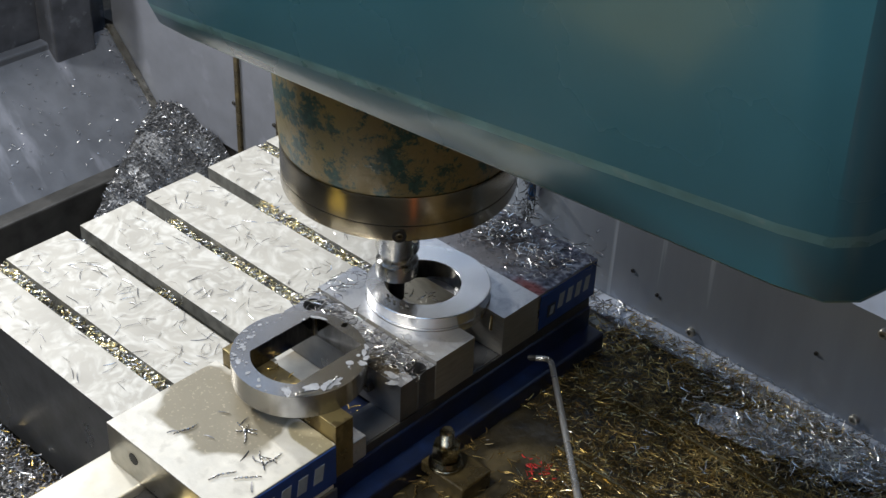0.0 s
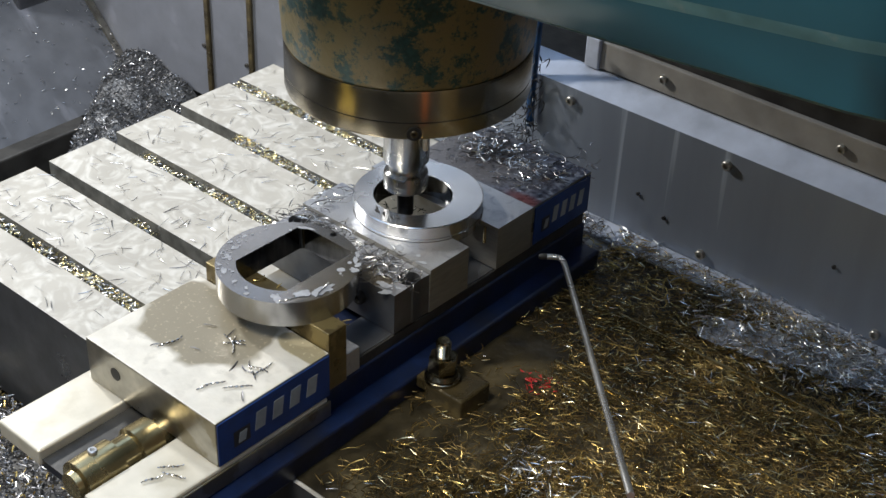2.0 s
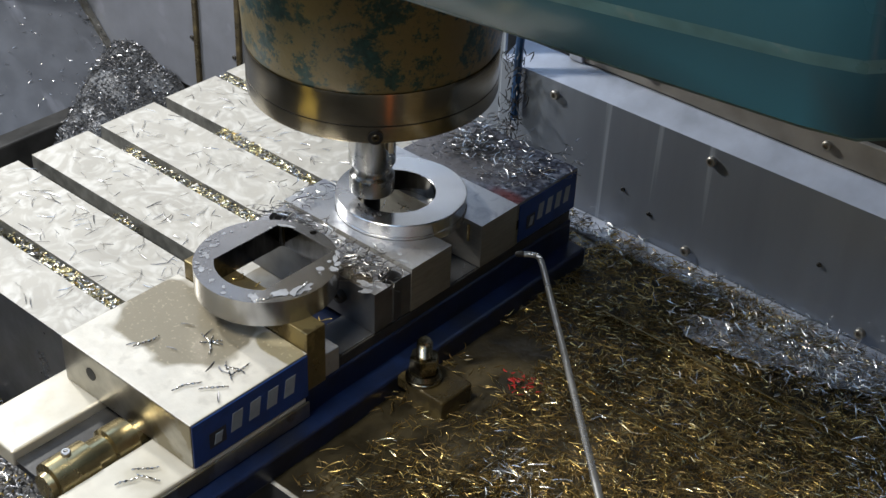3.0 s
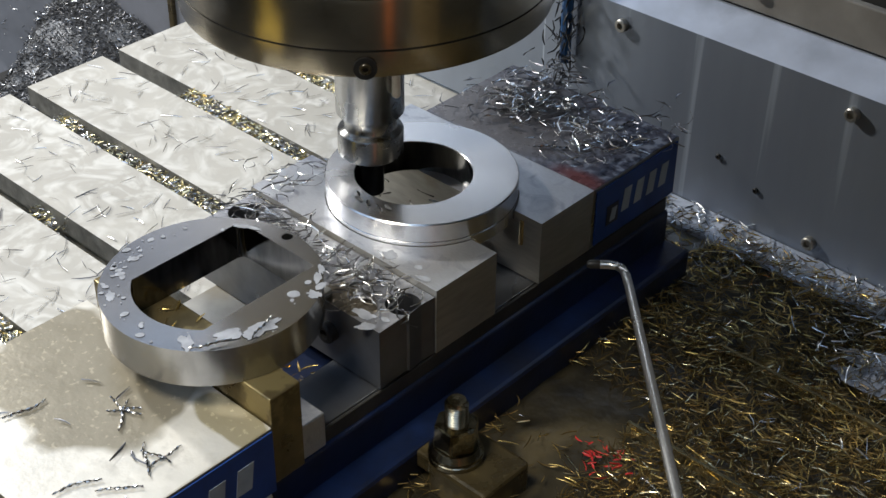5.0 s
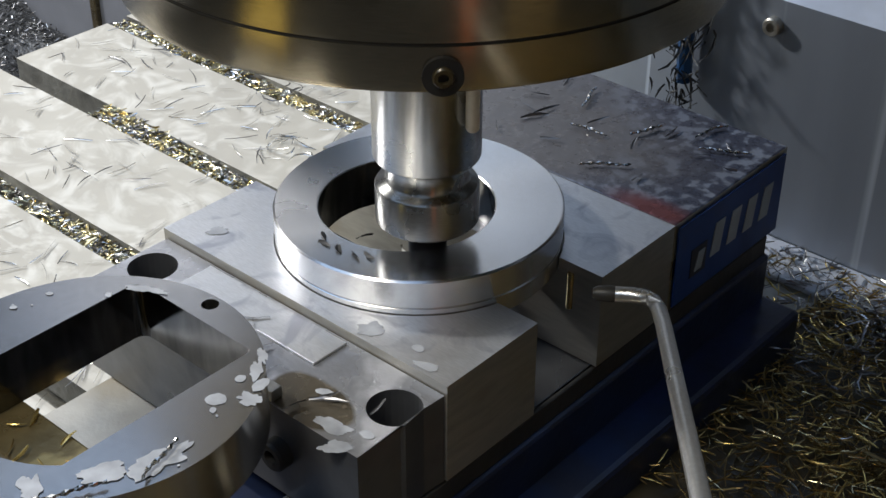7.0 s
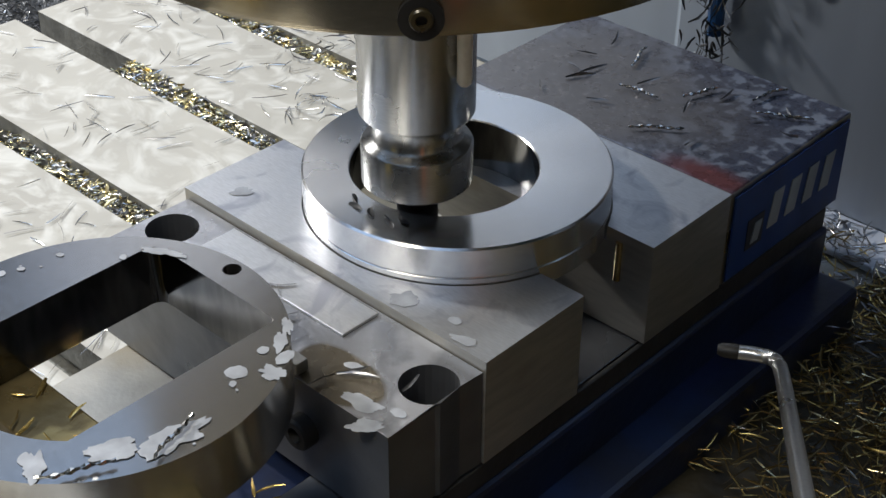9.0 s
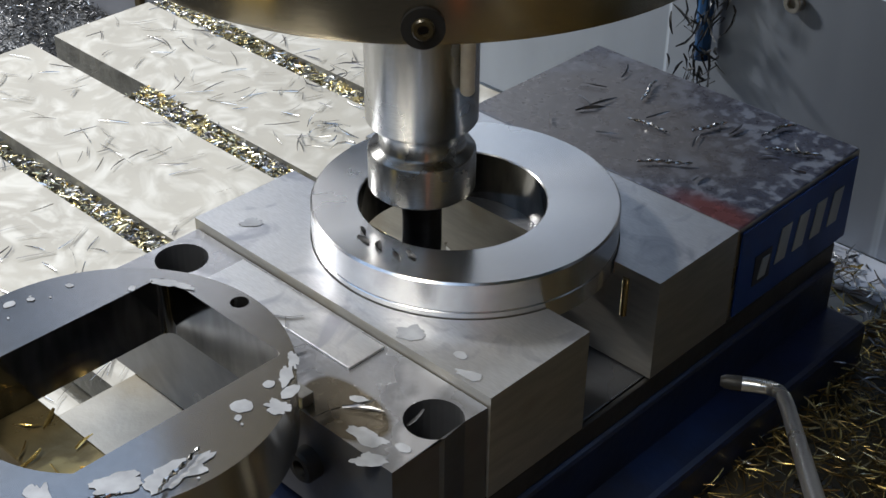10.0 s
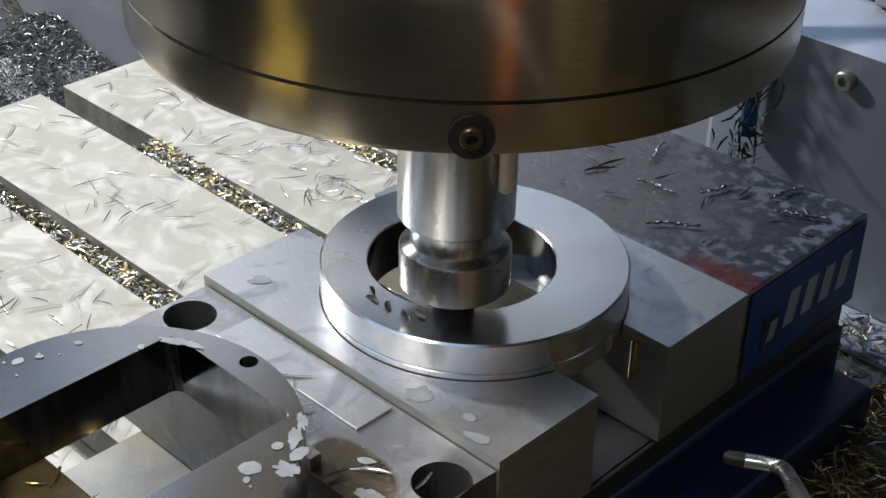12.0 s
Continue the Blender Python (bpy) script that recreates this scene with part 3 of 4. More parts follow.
def brand_plate(parent, x, y0, y1, z0, z1):
    """A blue plate with a square emblem and four pale bars in place of its letters."""
    plate = part("label_plate", box(x + 0.0002, x + 0.0012, y0, y1, z0, z1, 0.0003), M_LABEL, parent, "blue label plate with pale marks")
    w, h = y1 - y0, z1 - z0
    part("emblem", box(x + 0.0013, x + 0.0016, y0 + 0.13 * w, y0 + 0.27 * w, z0 + 0.24 * h, z0 + 0.60 * h), M_EMBLEM, plate, "dark square emblem")
    part("mark", slanted(x + 0.0017, y0 + 0.165 * w, y0 + 0.225 * w, z0 + 0.30 * h, z0 + 0.53 * h, 0.05 * h), M_MARK, plate)
    for k in range(4):
        c = y0 + (0.31 + 0.155 * k) * w
        part("mark", slanted(x + 0.0013, c, c + 0.088 * w, z0 + 0.33 * h, z0 + 0.74 * h, 0.06 * h), M_MARK, plate)


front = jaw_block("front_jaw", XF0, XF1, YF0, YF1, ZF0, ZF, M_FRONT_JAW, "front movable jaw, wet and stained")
brand_plate(front, XF1, YF0 + 0.001, YF1 - 0.001, ZF0 + 0.0005, ZF - 0.0015)
# thin black disc stands in for the shade inside a drilled hole
hole = lathe([(0, 0), (0.0062, 0), (0.0062, 0.0004), (0, 0.0004)], 24)
bmesh.ops.transform(hole, matrix=Matrix.Translation((-0.050, YF0, 0.073)) @ pose(0, 0, 0, 90, 0, 0), verts=hole.verts)
part("jaw_hole_shade", hole, M_BLACK, front, "black disc for the shade in a drilled hole")
rear = jaw_block("rear_jaw", -W, W, 0.0970, 0.193, ZB + 0.001, ZT, M_REAR_JAW, "rear movable jaw, foam-flecked, its top painted dark for the head's shade")
brand_plate(rear, W, 0.099, 0.190, 0.066, 0.1085)

CX, CY = -0.0049, 0.0186
RR, RH, ZR = 0.0626, 0.0380, 0.127
NEST = RR + 0.0006


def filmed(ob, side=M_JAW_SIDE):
    """Coolant film lies on the tops alone; the milled sides are darker, with shade painted in."""
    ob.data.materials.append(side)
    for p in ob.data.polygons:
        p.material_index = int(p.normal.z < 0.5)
    return ob


def nested_jaw(name, x0, x1, y0, y1, side):
    """A soft jaw whose upper rim is cut to the ring's outline."""
    bm = box(x0, x1, y0, y1, ZB + 0.001, 0.1045)
    lo, hi = (y0, y1)
    edge = hi if side < 0 else lo
    half = math.sqrt(max(NEST ** 2 - (edge - CY) ** 2, 0))
    a = math.degrees(math.acos(min(half / NEST, 1)))
    if side < 0:
        arc = circle(CX, CY, NEST, 32, -a, -180 + a)
        outline = [(x0, lo), (x1, lo), (x1, hi)] + arc + [(x0, hi)]
    else:
        arc = circle(CX, CY, NEST, 32, 180 - a, a)
        outline = [(x1, hi), (x0, hi), (x0, lo)] + arc + [(x1, lo)]
    prism(outline, 0.1045, ZT, bm=bm)
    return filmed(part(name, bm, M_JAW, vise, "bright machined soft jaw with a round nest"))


nested_jaw("soft_jaw", -0.090, W, -0.054, 0.0, -1)
nested_jaw("soft_jaw", -0.090, W, 0.043, 0.0965, 1)
# centre carrier with two bolt holes and a step
carrier = prism([(-0.088, -0.1010), (W - 0.001, -0.1010), (W - 0.001, -0.0545), (-0.088, -0.0545)], ZB + 0.001, 0.1065,
                holes=[circle(-0.0751, -0.0726, 0.0108, 28), circle(0.0658, -0.0719, 0.0108, 28)])
# M_SIDE puts the shade of the carrier's sides into their colour
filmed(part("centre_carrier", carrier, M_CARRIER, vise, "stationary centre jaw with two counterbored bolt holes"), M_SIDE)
for x, y in ((-0.0751, -0.0726), (0.0658, -0.0719)):
    part("jaw_screw", lathe([(0, 0.060), (0.0085, 0.060), (0.0085, 0.072), (0.005, 0.072), (0.005, 0.066), (0, 0.066)], 20, centre=(x, y, 0)), M_DARK, vise, smooth=True)
# black bolt shape stands in for a shaded hole
bolt("carrier_hole_shade", vise, (0.034, -0.1008, 0.086), 0.0065, M_BLACK)
part("wear_strip", box(-0.056, 0.0255, -0.0745, -0.0565, 0.1066, 0.1078, 0.0003), M_JAW, vise)
part("relief_groove", lathe([(0, 0), (0.0016, 0), (0.0016, 0.018), (0, 0.018)], 12, centre=(0.0600, 0.0429, 0.0882)), M_BRASS, vise, smooth=True)
part("jaw_plate", box(-0.080, XF1 - 0.001, -0.1860, -0.164, 0.050, 0.1115, 0.001), M_PLATE, vise, "oil-brown jaw plate under the finished ring")
part("parallel", box(-0.028, 0.030, -0.1005, -0.0950, 0.1067, 0.1115, 0.0003), M_STEEL, vise)
part("jaw_step", box(-W, W, -0.1635, -0.146, 0.050, 0.076, 0.001), M_JAW, vise)

# ---- workpieces ----
def bore(w):
    """Radius of the half-milled pocket at angle w about the ring's axis: a round bore with two flats."""
    bx, by = -0.0075 - CX, 0.0137 - CY
    c, d = math.cos(w), math.sin(w)
    m = bx * c + by * d
    r = m + math.sqrt(m * m - bx * bx - by * by + RH * RH)
    if c > 1e-6:
        r = min(r, (0.0322 - CX) / c)
    if d < -1e-6:
        r = min(r, (-0.0245 - CY) / d)
    return r


def turned_ring(seg=160):
    """The ring being milled: a turned outside with one groove, and the pocket through it."""
    own = bmesh.new()
    outer = [(RR - 0.0006, 0.1047), (RR, 0.1053), (RR, 0.1135), (RR - 0.0007, 0.1140), (RR, 0.1145), (RR, ZR - 0.0008), (RR - 0.0008, ZR)]
    angles = [2 * math.pi * k / seg for k in range(seg)]
    loops = [[own.verts.new((CX + r * math.cos(w), CY + r * math.sin(w), z)) for w in angles] for r, z in outer]
    for grow, z in ((0.0005, ZR), (0.0, ZR - 0.0005), (0.0, 0.1047)):
        loops.append([own.verts.new((CX + (bore(w) + grow) * math.cos(w), CY + (bore(w) + grow) * math.sin(w), z)) for w in angles])
    for a, b in zip(loops, loops[1:] + loops[:1]):
        for k in range(seg):
            own.faces.new((a[k], a[(k + 1) % seg], b[(k + 1) % seg], b[k]))
    return own


ring0 = part("workpiece_ring", turned_ring(), M_RING, smooth=True)
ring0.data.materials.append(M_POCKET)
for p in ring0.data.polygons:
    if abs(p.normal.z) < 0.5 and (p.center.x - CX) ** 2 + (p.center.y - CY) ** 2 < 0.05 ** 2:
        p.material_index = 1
tagged(ring0, "bright machined aluminium ring gripped in the soft jaws", "ring", "ring workpieces")

C1X, C1Y, R1 = -0.001, -0.1580, 0.0632
Z1B, Z1T = 0.1117, 0.1360


def pocket():
    """Inner outline: a square end with tight corners, closed by an arc that runs with the outer rim."""
    x0, x1, y1, arc = -0.0330, 0.0318, 0.0495, 0.0450
    pts = circle(C1X + x1 - 0.0018, C1Y + y1 - 0.0018, 0.0018, 5, 0, 90) + circle(C1X + x0 + 0.0045, C1Y + y1 - 0.0045, 0.0045, 7, 90, 180)
    a0, a1 = 360 - math.degrees(math.acos(x0 / arc)), 360 - math.degrees(math.acos(x1 / arc))
    return pts + circle(C1X, C1Y, arc, 25, a0, a1)


ring1 = prism(circle(C1X, C1Y, R1, 96), Z1B, Z1T, holes=[pocket(), circle(-0.002, -0.0997, 0.0034, 20)])
ring1 = part("workpiece_ring", ring1, M_RING_WET, smooth=True)
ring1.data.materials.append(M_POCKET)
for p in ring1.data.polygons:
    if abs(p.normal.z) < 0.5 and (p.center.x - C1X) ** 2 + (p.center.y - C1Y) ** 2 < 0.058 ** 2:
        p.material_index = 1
tagged(ring1, "finished aluminium ring with square pocket, splashed with coolant, on the jaws", "ring", "ring workpieces")

burr = Chips()
br = random.Random(4)
for x, y in ((-0.0140, -0.0295), (-0.0100, -0.0335), (-0.0027, -0.0317), (0.0101, -0.0276), (0.006, -0.031)):
    burr.add((x, y, ZR + 0.0006), br.uniform(-0.9, 0.2), 0.05, 0.007, 0.0026, br, 0.4)
tagged(burr.make("burr", M_BLACK), "dark burrs clinging to the ring's bore edge", "chips", kind="stuff")


def splash(label, blobs, z, seed):
    """Thin pale pools with wavering outlines, lying on one flat top."""
    r = random.Random(seed)
    bm = bmesh.new()
    base = z
    for i, (x, y, a, c, turn) in enumerate(blobs):
        z = base + 0.00003 * (i % 9)
        ph = r.uniform(0, 9)
        n = 40
        rim = []
        for k in range(n):
            w = 2 * math.pi * k / n
            s = 1 + (0.20 if a < 0.004 else 0.50) * noise.noise((math.cos(w) * 1.6 + ph, math.sin(w) * 1.6, ph)) + (0.05 if a < 0.004 else 0.28) * noise.noise((math.cos(w) * 5 + ph, math.sin(w) * 5, ph))
            u, v = a * s * math.cos(w), c * s * math.sin(w)
            rim.append((x + u * math.cos(turn) - v * math.sin(turn), y + u * math.sin(turn) + v * math.cos(turn)))
        low = [bm.verts.new((p, q, z)) for p, q in rim]
        top = [bm.verts.new((x + (p - x) * 0.97, y + (q - y) * 0.97, z + 0.00006)) for p, q in rim]
        for k in range(n):
            bm.faces.new((low[k], low[(k + 1) % n], top[(k + 1) % n], top[k]))
        bm.faces.new(top)
    tagged(part("coolant_splash", bm, M_FOAM), label, "coolant splash", kind="stuff")


sr = random.Random(17)
on_ring = [(0.0425, -0.1351, 0.0034, 0.0034, 0), (0.0505, -0.1272, 0.0044, 0.0034, 0.5), (0.0402, -0.1219, 0.0020, 0.0020, 0), (0.0405, -0.1150, 0.0050, 0.0022, 2.3), (0.0365, -0.1085, 0.0046, 0.0018, 2.6), (0.0480, -0.1195, 0.0024, 0.0040, 0.2), (0.0530, -0.1665, 0.0110, 0.0045, 1.45), (0.0440, -0.1830, 0.0080, 0.0042, 1.1), (0.0330, -0.2030, 0.0060, 0.0032, 2.5), (-0.030, -0.2060, 0.0045, 0.0024, 2.4), (-0.043, -0.190, 0.0030, 0.0020, 1.0), (-0.050, -0.176, 0.0030, 0.0016, 1.2), (-0.030, -0.111, 0.0050, 0.0018, 0.6), (-0.024, -0.108, 0.0060, 0.0014, 0.4)]
for k in range(60):
    w = radians(sr.gauss(215, 28) if k % 3 else sr.uniform(150, 400))
    d = sr.uniform(0.0495, 0.0615)
    s = 0.0004 + 0.0016 * sr.random() ** 3
    on_ring.append((C1X + d * math.cos(w), C1Y + d * math.sin(w), s * 1.4, s, sr.uniform(0, 3)))
splash("pale coolant drops drying on the finished ring", on_ring, Z1T + 0.0002, 5)
splash("pale coolant drops on the front soft jaw", [(0.0300, -0.0470, 0.0062, 0.0045, 0.6), (0.0520, -0.0440, 0.003, 0.002, 0), (0.062, -0.050, 0.005, 0.002, 0.3), (-0.070, -0.040, 0.005, 0.003, 1.0)], ZT + 0.0002, 6)
splash("pale coolant film on the centre jaw", [(0.0565, -0.0945, 0.0085, 0.0035, 0.2), (0.0650, -0.1020, 0.0060, 0.0030, 0.8), (0.040, -0.0830, 0.0035, 0.0018, 0.4), (0.0690, -0.0900, 0.003, 0.002, 0)], 0.1067, 7)

# ---- hold-down clamp ----
clamp = empty("hold_down_clamp", (0.1175, -0.081, 0), "oily steel step clamp with stud and hex nut beside the vise", "clamp")
part("clamp_block", box(-0.008, 0.036, -0.016, 0.026, 0.001, 0.0255, 0.0025), M_CLAMP, clamp, "oil-brown stepped clamp block")
part("clamp_toe", box(-0.036, -0.0085, -0.013, 0.022, 0.012, 0.0245, 0.002), M_CLAMP, clamp)
part("washer", lathe([(0.006, 0.0258), (0.0168, 0.0258), (0.0168, 0.0288), (0.0160, 0.0295), (0.006, 0.0295)], 32, closed=True), M_NUT, clamp, smooth=True)
part("flange", lathe([(0.006, 0.0297), (0.0165, 0.0297), (0.0165, 0.0315), (0.0138, 0.0352), (0.006, 0.0352)], 32, closed=True), M_NUT, clamp, smooth=True)
nut = hexagon(0.0138, 0.0354, 0.0520)
bmesh.ops.bevel(nut, geom=nut.edges[:], offset=0.0009, segments=2, affect="EDGES")
part("hex_nut", nut, M_NUT, clamp)
stud = [(0, 0.0)]
z = 0.005
while z < 0.068:
    stud += [(0.0072, z), (0.0062, z + 0.0009)]
    z += 0.0018
stud += [(0.0055, 0.069), (0, 0.069)]
part("stud", lathe(stud, 20), M_NUT, clamp, smooth=True)

# ---- air nozzle ----
nozzle = empty("air_nozzle", (0, 0, 0), "thin bent steel air-gun nozzle pointed at the vise", "air nozzle")
bend = [(0, 0, 0), (0.006, 0.0002, 0.0006), (0.011, 0.0003, 0.0022), (0.014, 0, 0.006), (0.0155, -0.0006, 0.013), (0.016, -0.001, 0.03), (0.016, -0.001, 0.44)]
part("tube", tube(bend, 0.0028, 12), M_STEEL, nozzle, smooth=True)
# dark cone added where mist blurs the end of the tube
part("tip", lathe([(0, -0.0070), (0.0018, -0.0070), (0.0027, -0.0052), (0.0030, -0.0008), (0.0029, 0.0008), (0, 0.0008)], 20, axis="X"), M_TIP, nozzle, "small dark cone added for the misted nozzle end", smooth=True)

# ---- chips ----
rng = random.Random(7)


def scatter(name, n, place, mat, label, length=(0.006, 0.016), width=0.0014, tilt=0.25, parent=None, curl=0.55):
    c = Chips()
    for _ in range(n):
        p = place()
        if p is None:
            continue
        c.add(p, rng.uniform(0, 6.28), rng.uniform(-tilt, tilt), rng.uniform(*length), width * rng.uniform(0.6, 1.3), rng, curl)
    ob = c.make(name, mat, parent)
    if not parent:
        tagged(ob, label, "chips", kind="stuff")
    return ob


def on_table():
    x, y = rng.uniform(X0 + 0.01, -0.085), rng.uniform(Y0 + 0.006, 0.27)
    if any(abs(y - c) < 0.012 for c in SLOTS):
        return None
    return (x, y, 0.0015)


scatter("table_chips", 400, on_table, M_CHIP, "thin bright chips lying on the wet table", (0.009, 0.022), 0.0009, 0.05, curl=0.3)
scatter("table_chips", 240, on_table, M_CHIP_DARK, "thin dark chips lying on the wet table", (0.009, 0.022), 0.0008, 0.05, curl=0.3)


def in_slot():
    c = rng.choice(SLOTS)
    x = rng.uniform(X0, -0.07)
    fill = 0.62 + 0.75 * noise.noise((x * 11, c * 40, 0)) - 0.5 * (x > -0.115)
    if c == SLOTS[1]:
        fill -= 0.75
    if c == SLOTS[2] and x < -0.44 or c == SLOTS[3] and x < -0.385:
        return None
    if rng.random() > fill:
        return None
    return (x, c + rng.uniform(-0.0085, 0.0085), -0.009 + 0.0105 * min(fill, 1) * rng.random() ** 0.35)


for mat, n in ((M_CHIP, 5500), (M_CHIP_STRAW, 6500), (M_CHIP_GOLD, 500), (M_CHIP_DARK, 1300)):
    scatter("slot_chips", n, in_slot, mat, "packed chips filling the T-slots", (0.004, 0.010), 0.0018, 0.4)

# chip heap in the corner by the chute
def heap_height(x, y):
    u, v = (x + 0.755) / 0.27, (y - 0.290) / 0.46
    slip = max(-0.630 - 0.62 * y - x, 0)  # falls away steeply into the trough
    return -0.225 - min(1.3 * slip, 0.06) + 0.158 * math.exp(-6 * slip) * math.exp(-1.15 * math.hypot(math.hypot(u, v), 0.25) + 0.25) + 0.010 * noise.noise((x * 26, y * 26, 0))


own = bmesh.new()
grid = {}
for i in range(31):
    for j in range(41):
        x, y = -0.83 + 0.341 * i / 30, -0.27 + 0.548 * j / 40
        grid[i, j] = own.verts.new((x, y, heap_height(x, y)))
for i in range(30):
    for j in range(40):
        own.faces.new((grid[i, j], grid[i + 1, j], grid[i + 1, j + 1], grid[i, j + 1]))
tagged(part("chip_heap", own, M_SWARF), "heap of fine grey chips in the corner by the chute", "chips", kind="stuff")


def on_heap():
    x, y = rng.uniform(-0.82, -0.496), rng.uniform(-0.12, 0.276)
    if -0.630 - 0.62 * y - x > 0.04 + 0.02 * noise.noise((x * 30, y * 30, 2)):
        return None
    return (x, y, heap_height(x, y) + rng.uniform(0, 0.006))


for mat, n in ((M_CHIP, 2000), (M_CHIP_DARK, 5500), (M_SWARF, 9500)):
    scatter("heap_chips", n, on_heap, mat, "fine bright chips heaped by the chute", (0.003, 0.008), 0.0013, 0.7)


def on_chute():
    k = rng.random()
    return (-0.775 - 0.14 * k, rng.uniform(-0.45, 0.27), -0.134 + 0.138 * k)


scatter("chute_chips", 460, on_chute, M_CHIP, "stray chips stuck on the chute", (0.002, 0.008), 0.0010, 0.5)
scatter("chute_chips", 200, lambda: (lambda k: (-0.775 - 0.14 * k, YB - 0.006 - 0.02 * rng.random() ** 2, -0.133 + 0.138 * k))(rng.random()), M_CHIP_DARK, "chips caught along the chute seam", (0.003, 0.009), 0.0012, 0.6)
tagged(part("chip_tray", box(-0.41, -0.10, -0.90, Y0 - 0.006, -0.30, -0.158, 0.002), M_DARK), "low chip tray in front of the table", "tray", kind="structure")
for mat, n in ((M_CHIP, 1500), (M_CHIP_GOLD, 1200), (M_CHIP_DARK, 6500)):
    scatter("tray_chips", n, lambda: (rng.uniform(-0.405, -0.12), Y0 - 0.010 - 0.45 * rng.random() ** 1.5, -0.156 + 0.012 * rng.random()), mat, "fine bright chips filling the tray before the table", (0.004, 0.010), 0.0019, 0.6)

# chip bed to the side of the vise
bed = bmesh.new()
grid = {}
for i in range(61):
    for j in range(51):
        x, y = 0.086 + 0.66 * i / 60, Y0 + 0.003 + (0.262 - Y0) * j / 50
        grid[i, j] = bed.verts.new((x, y, 0.003 + 0.004 * noise.noise((x * 22, y * 22, 3))))
for i in range(60):
    for j in range(50):
        bed.faces.new((grid[i, j], grid[i + 1, j], grid[i + 1, j + 1], grid[i, j + 1]))
tagged(part("chip_bed", bed, M_POOL, smooth=True), "brown coolant and fine swarf covering the table", "chips", kind="stuff")


for y in (0.026, 0.130):
    tagged(part("slot_edge", box(0.165, 0.72, y, y + 0.003, 0.0005, 0.0110, 0.0006), M_BRASS), "oil-gold T-slot edge showing through the chips", "trim", kind="structure")


def on_bed():
    x, y = 0.09 + 0.60 * rng.random() ** 0.9, rng.uniform(Y0 + 0.01, 0.258)
    dens = 0.62 + 0.35 * min(max((x - 0.14) / 0.12, 0), 1) + 0.9 * noise.noise((x * 9, y * 9, 5)) + 1.2 * (y - 0.02)
    if x < 0.17 and -0.07 < y < 0.05:
        dens -= 0.6
    if x < 0.13 and y < -0.05:
        dens -= 0.25
    if rng.random() > dens:
        return None
    return (x, y, 0.005 + rng.uniform(0, 0.006))


for mat, n in ((M_CHIP_GOLD, 16000), (M_CHIP_STRAW, 4500), (M_CHIP_BROWN, 26000), (M_CHIP, 900)):
    scatter("bed_chips", n, on_bed, mat, "oil-stained chips strewn over the table", (0.006, 0.017), 0.00085, 0.22, curl=0.5)
for mat, n in ((M_CHIP_GOLD, 260), (M_CHIP_DARK, 380)):
    scatter("bed_chips", n, lambda: (rng.uniform(-0.03, 0.13), rng.uniform(0.195, 0.262), 0.003 + rng.uniform(0, 0.006)), mat, "chips behind the vise", (0.006, 0.018), 0.0014, 0.3, curl=0.4)
scatter("swarf", 420, lambda: (rng.uniform(0.0, 0.6), 0.235 + 0.035 * rng.random() ** 1.6, 0.009), M_CHIP, "bright chips along the cover's foot", (0.006, 0.018), 0.0015, 0.4, cover)["kind"] = "stuff"
for cx, cy, sx, sy, n in ((0.36, 0.205, 0.08, 0.028, 1200), (0.25, -0.11, 0.022, 0.02, 160), (0.52, 0.10, 0.06, 0.03, 260)):
    scatter("bed_chips", n, lambda: (cx + rng.gauss(0, sx), min(cy + rng.gauss(0, sy), 0.258), 0.009 + rng.uniform(0, 0.006)), M_CHIP, "patch of bright washed chips on the table", (0.006, 0.018), 0.0014, 0.3, curl=0.4)
splash("bluish coolant pool among chips at the cover's foot", [(0.290, 0.190, 0.058, 0.024, 0.25), (0.365, 0.216, 0.060, 0.026, 0.3), (0.255, 0.170, 0.022, 0.012, 0.1), (0.45, 0.226, 0.060, 0.020, 0.2), (0.55, 0.232, 0.060, 0.018, 0.1)], 0.0088, 9)
c = Chips()
for k in range(150):
    c.add((-0.044 + rng.gauss(0, 0.008), 0.258 + rng.gauss(0, 0.003), rng.uniform(0.045, 0.17)), rng.uniform(0, 6.3), rng.uniform(0.5, 1.5) * rng.choice((-1, 1)), rng.uniform(0.006, 0.018), 0.0016, rng)
tagged(c.make("swarf", M_SWARF, cover), kind="stuff")


# red glow on the chip bed, put into the colour of a few chips
scatter("red_lit_chips", 34, lambda: (0.172 + rng.gauss(0, 0.009), -0.006 + rng.gauss(0, 0.007), 0.009), M_RED_LIT, "small chips coloured red for a red glow on the oily chips", (0.003, 0.008), 0.0016, 0.3)

# clumps on the vise that the air blast carries away
def clump(n, spread, seed, mat=None):
    mat = mat or (M_CHIP if seed % 2 else M_CHIP_DARK)
    c = Chips()
    r = random.Random(seed)
    for _ in range(n):
        c.add((r.gauss(0, spread[0]), r.gauss(0, spread[1]), 0.0012 + abs(r.gauss(0, spread[2]))), r.uniform(0, 6.28), r.uniform(-0.35, 0.35), r.uniform(0.009, 0.022), 0.0014, r, 1.6)
    ob = c.make("chip_clump", mat)
    return tagged(ob, "tangle of thin bright chips lying on the vise", "chip clump", "blown chip clumps", "stuff")


CLUMPS = []
cr = random.Random(11)
for k in range(14):
    x = -0.06 + 0.125 * k / 13
    CLUMPS.append((clump(15, (0.010, 0.007, 0.004), 20 + k), (x, -0.080 + 0.010 * cr.random() - 0.006 * (k > 9), 0.108), 6.42 + 0.02 * (13 - k) + cr.uniform(0, 0.06), (cr.uniform(0.16, 0.34), cr.uniform(-0.2, 0.0), 0.010)))
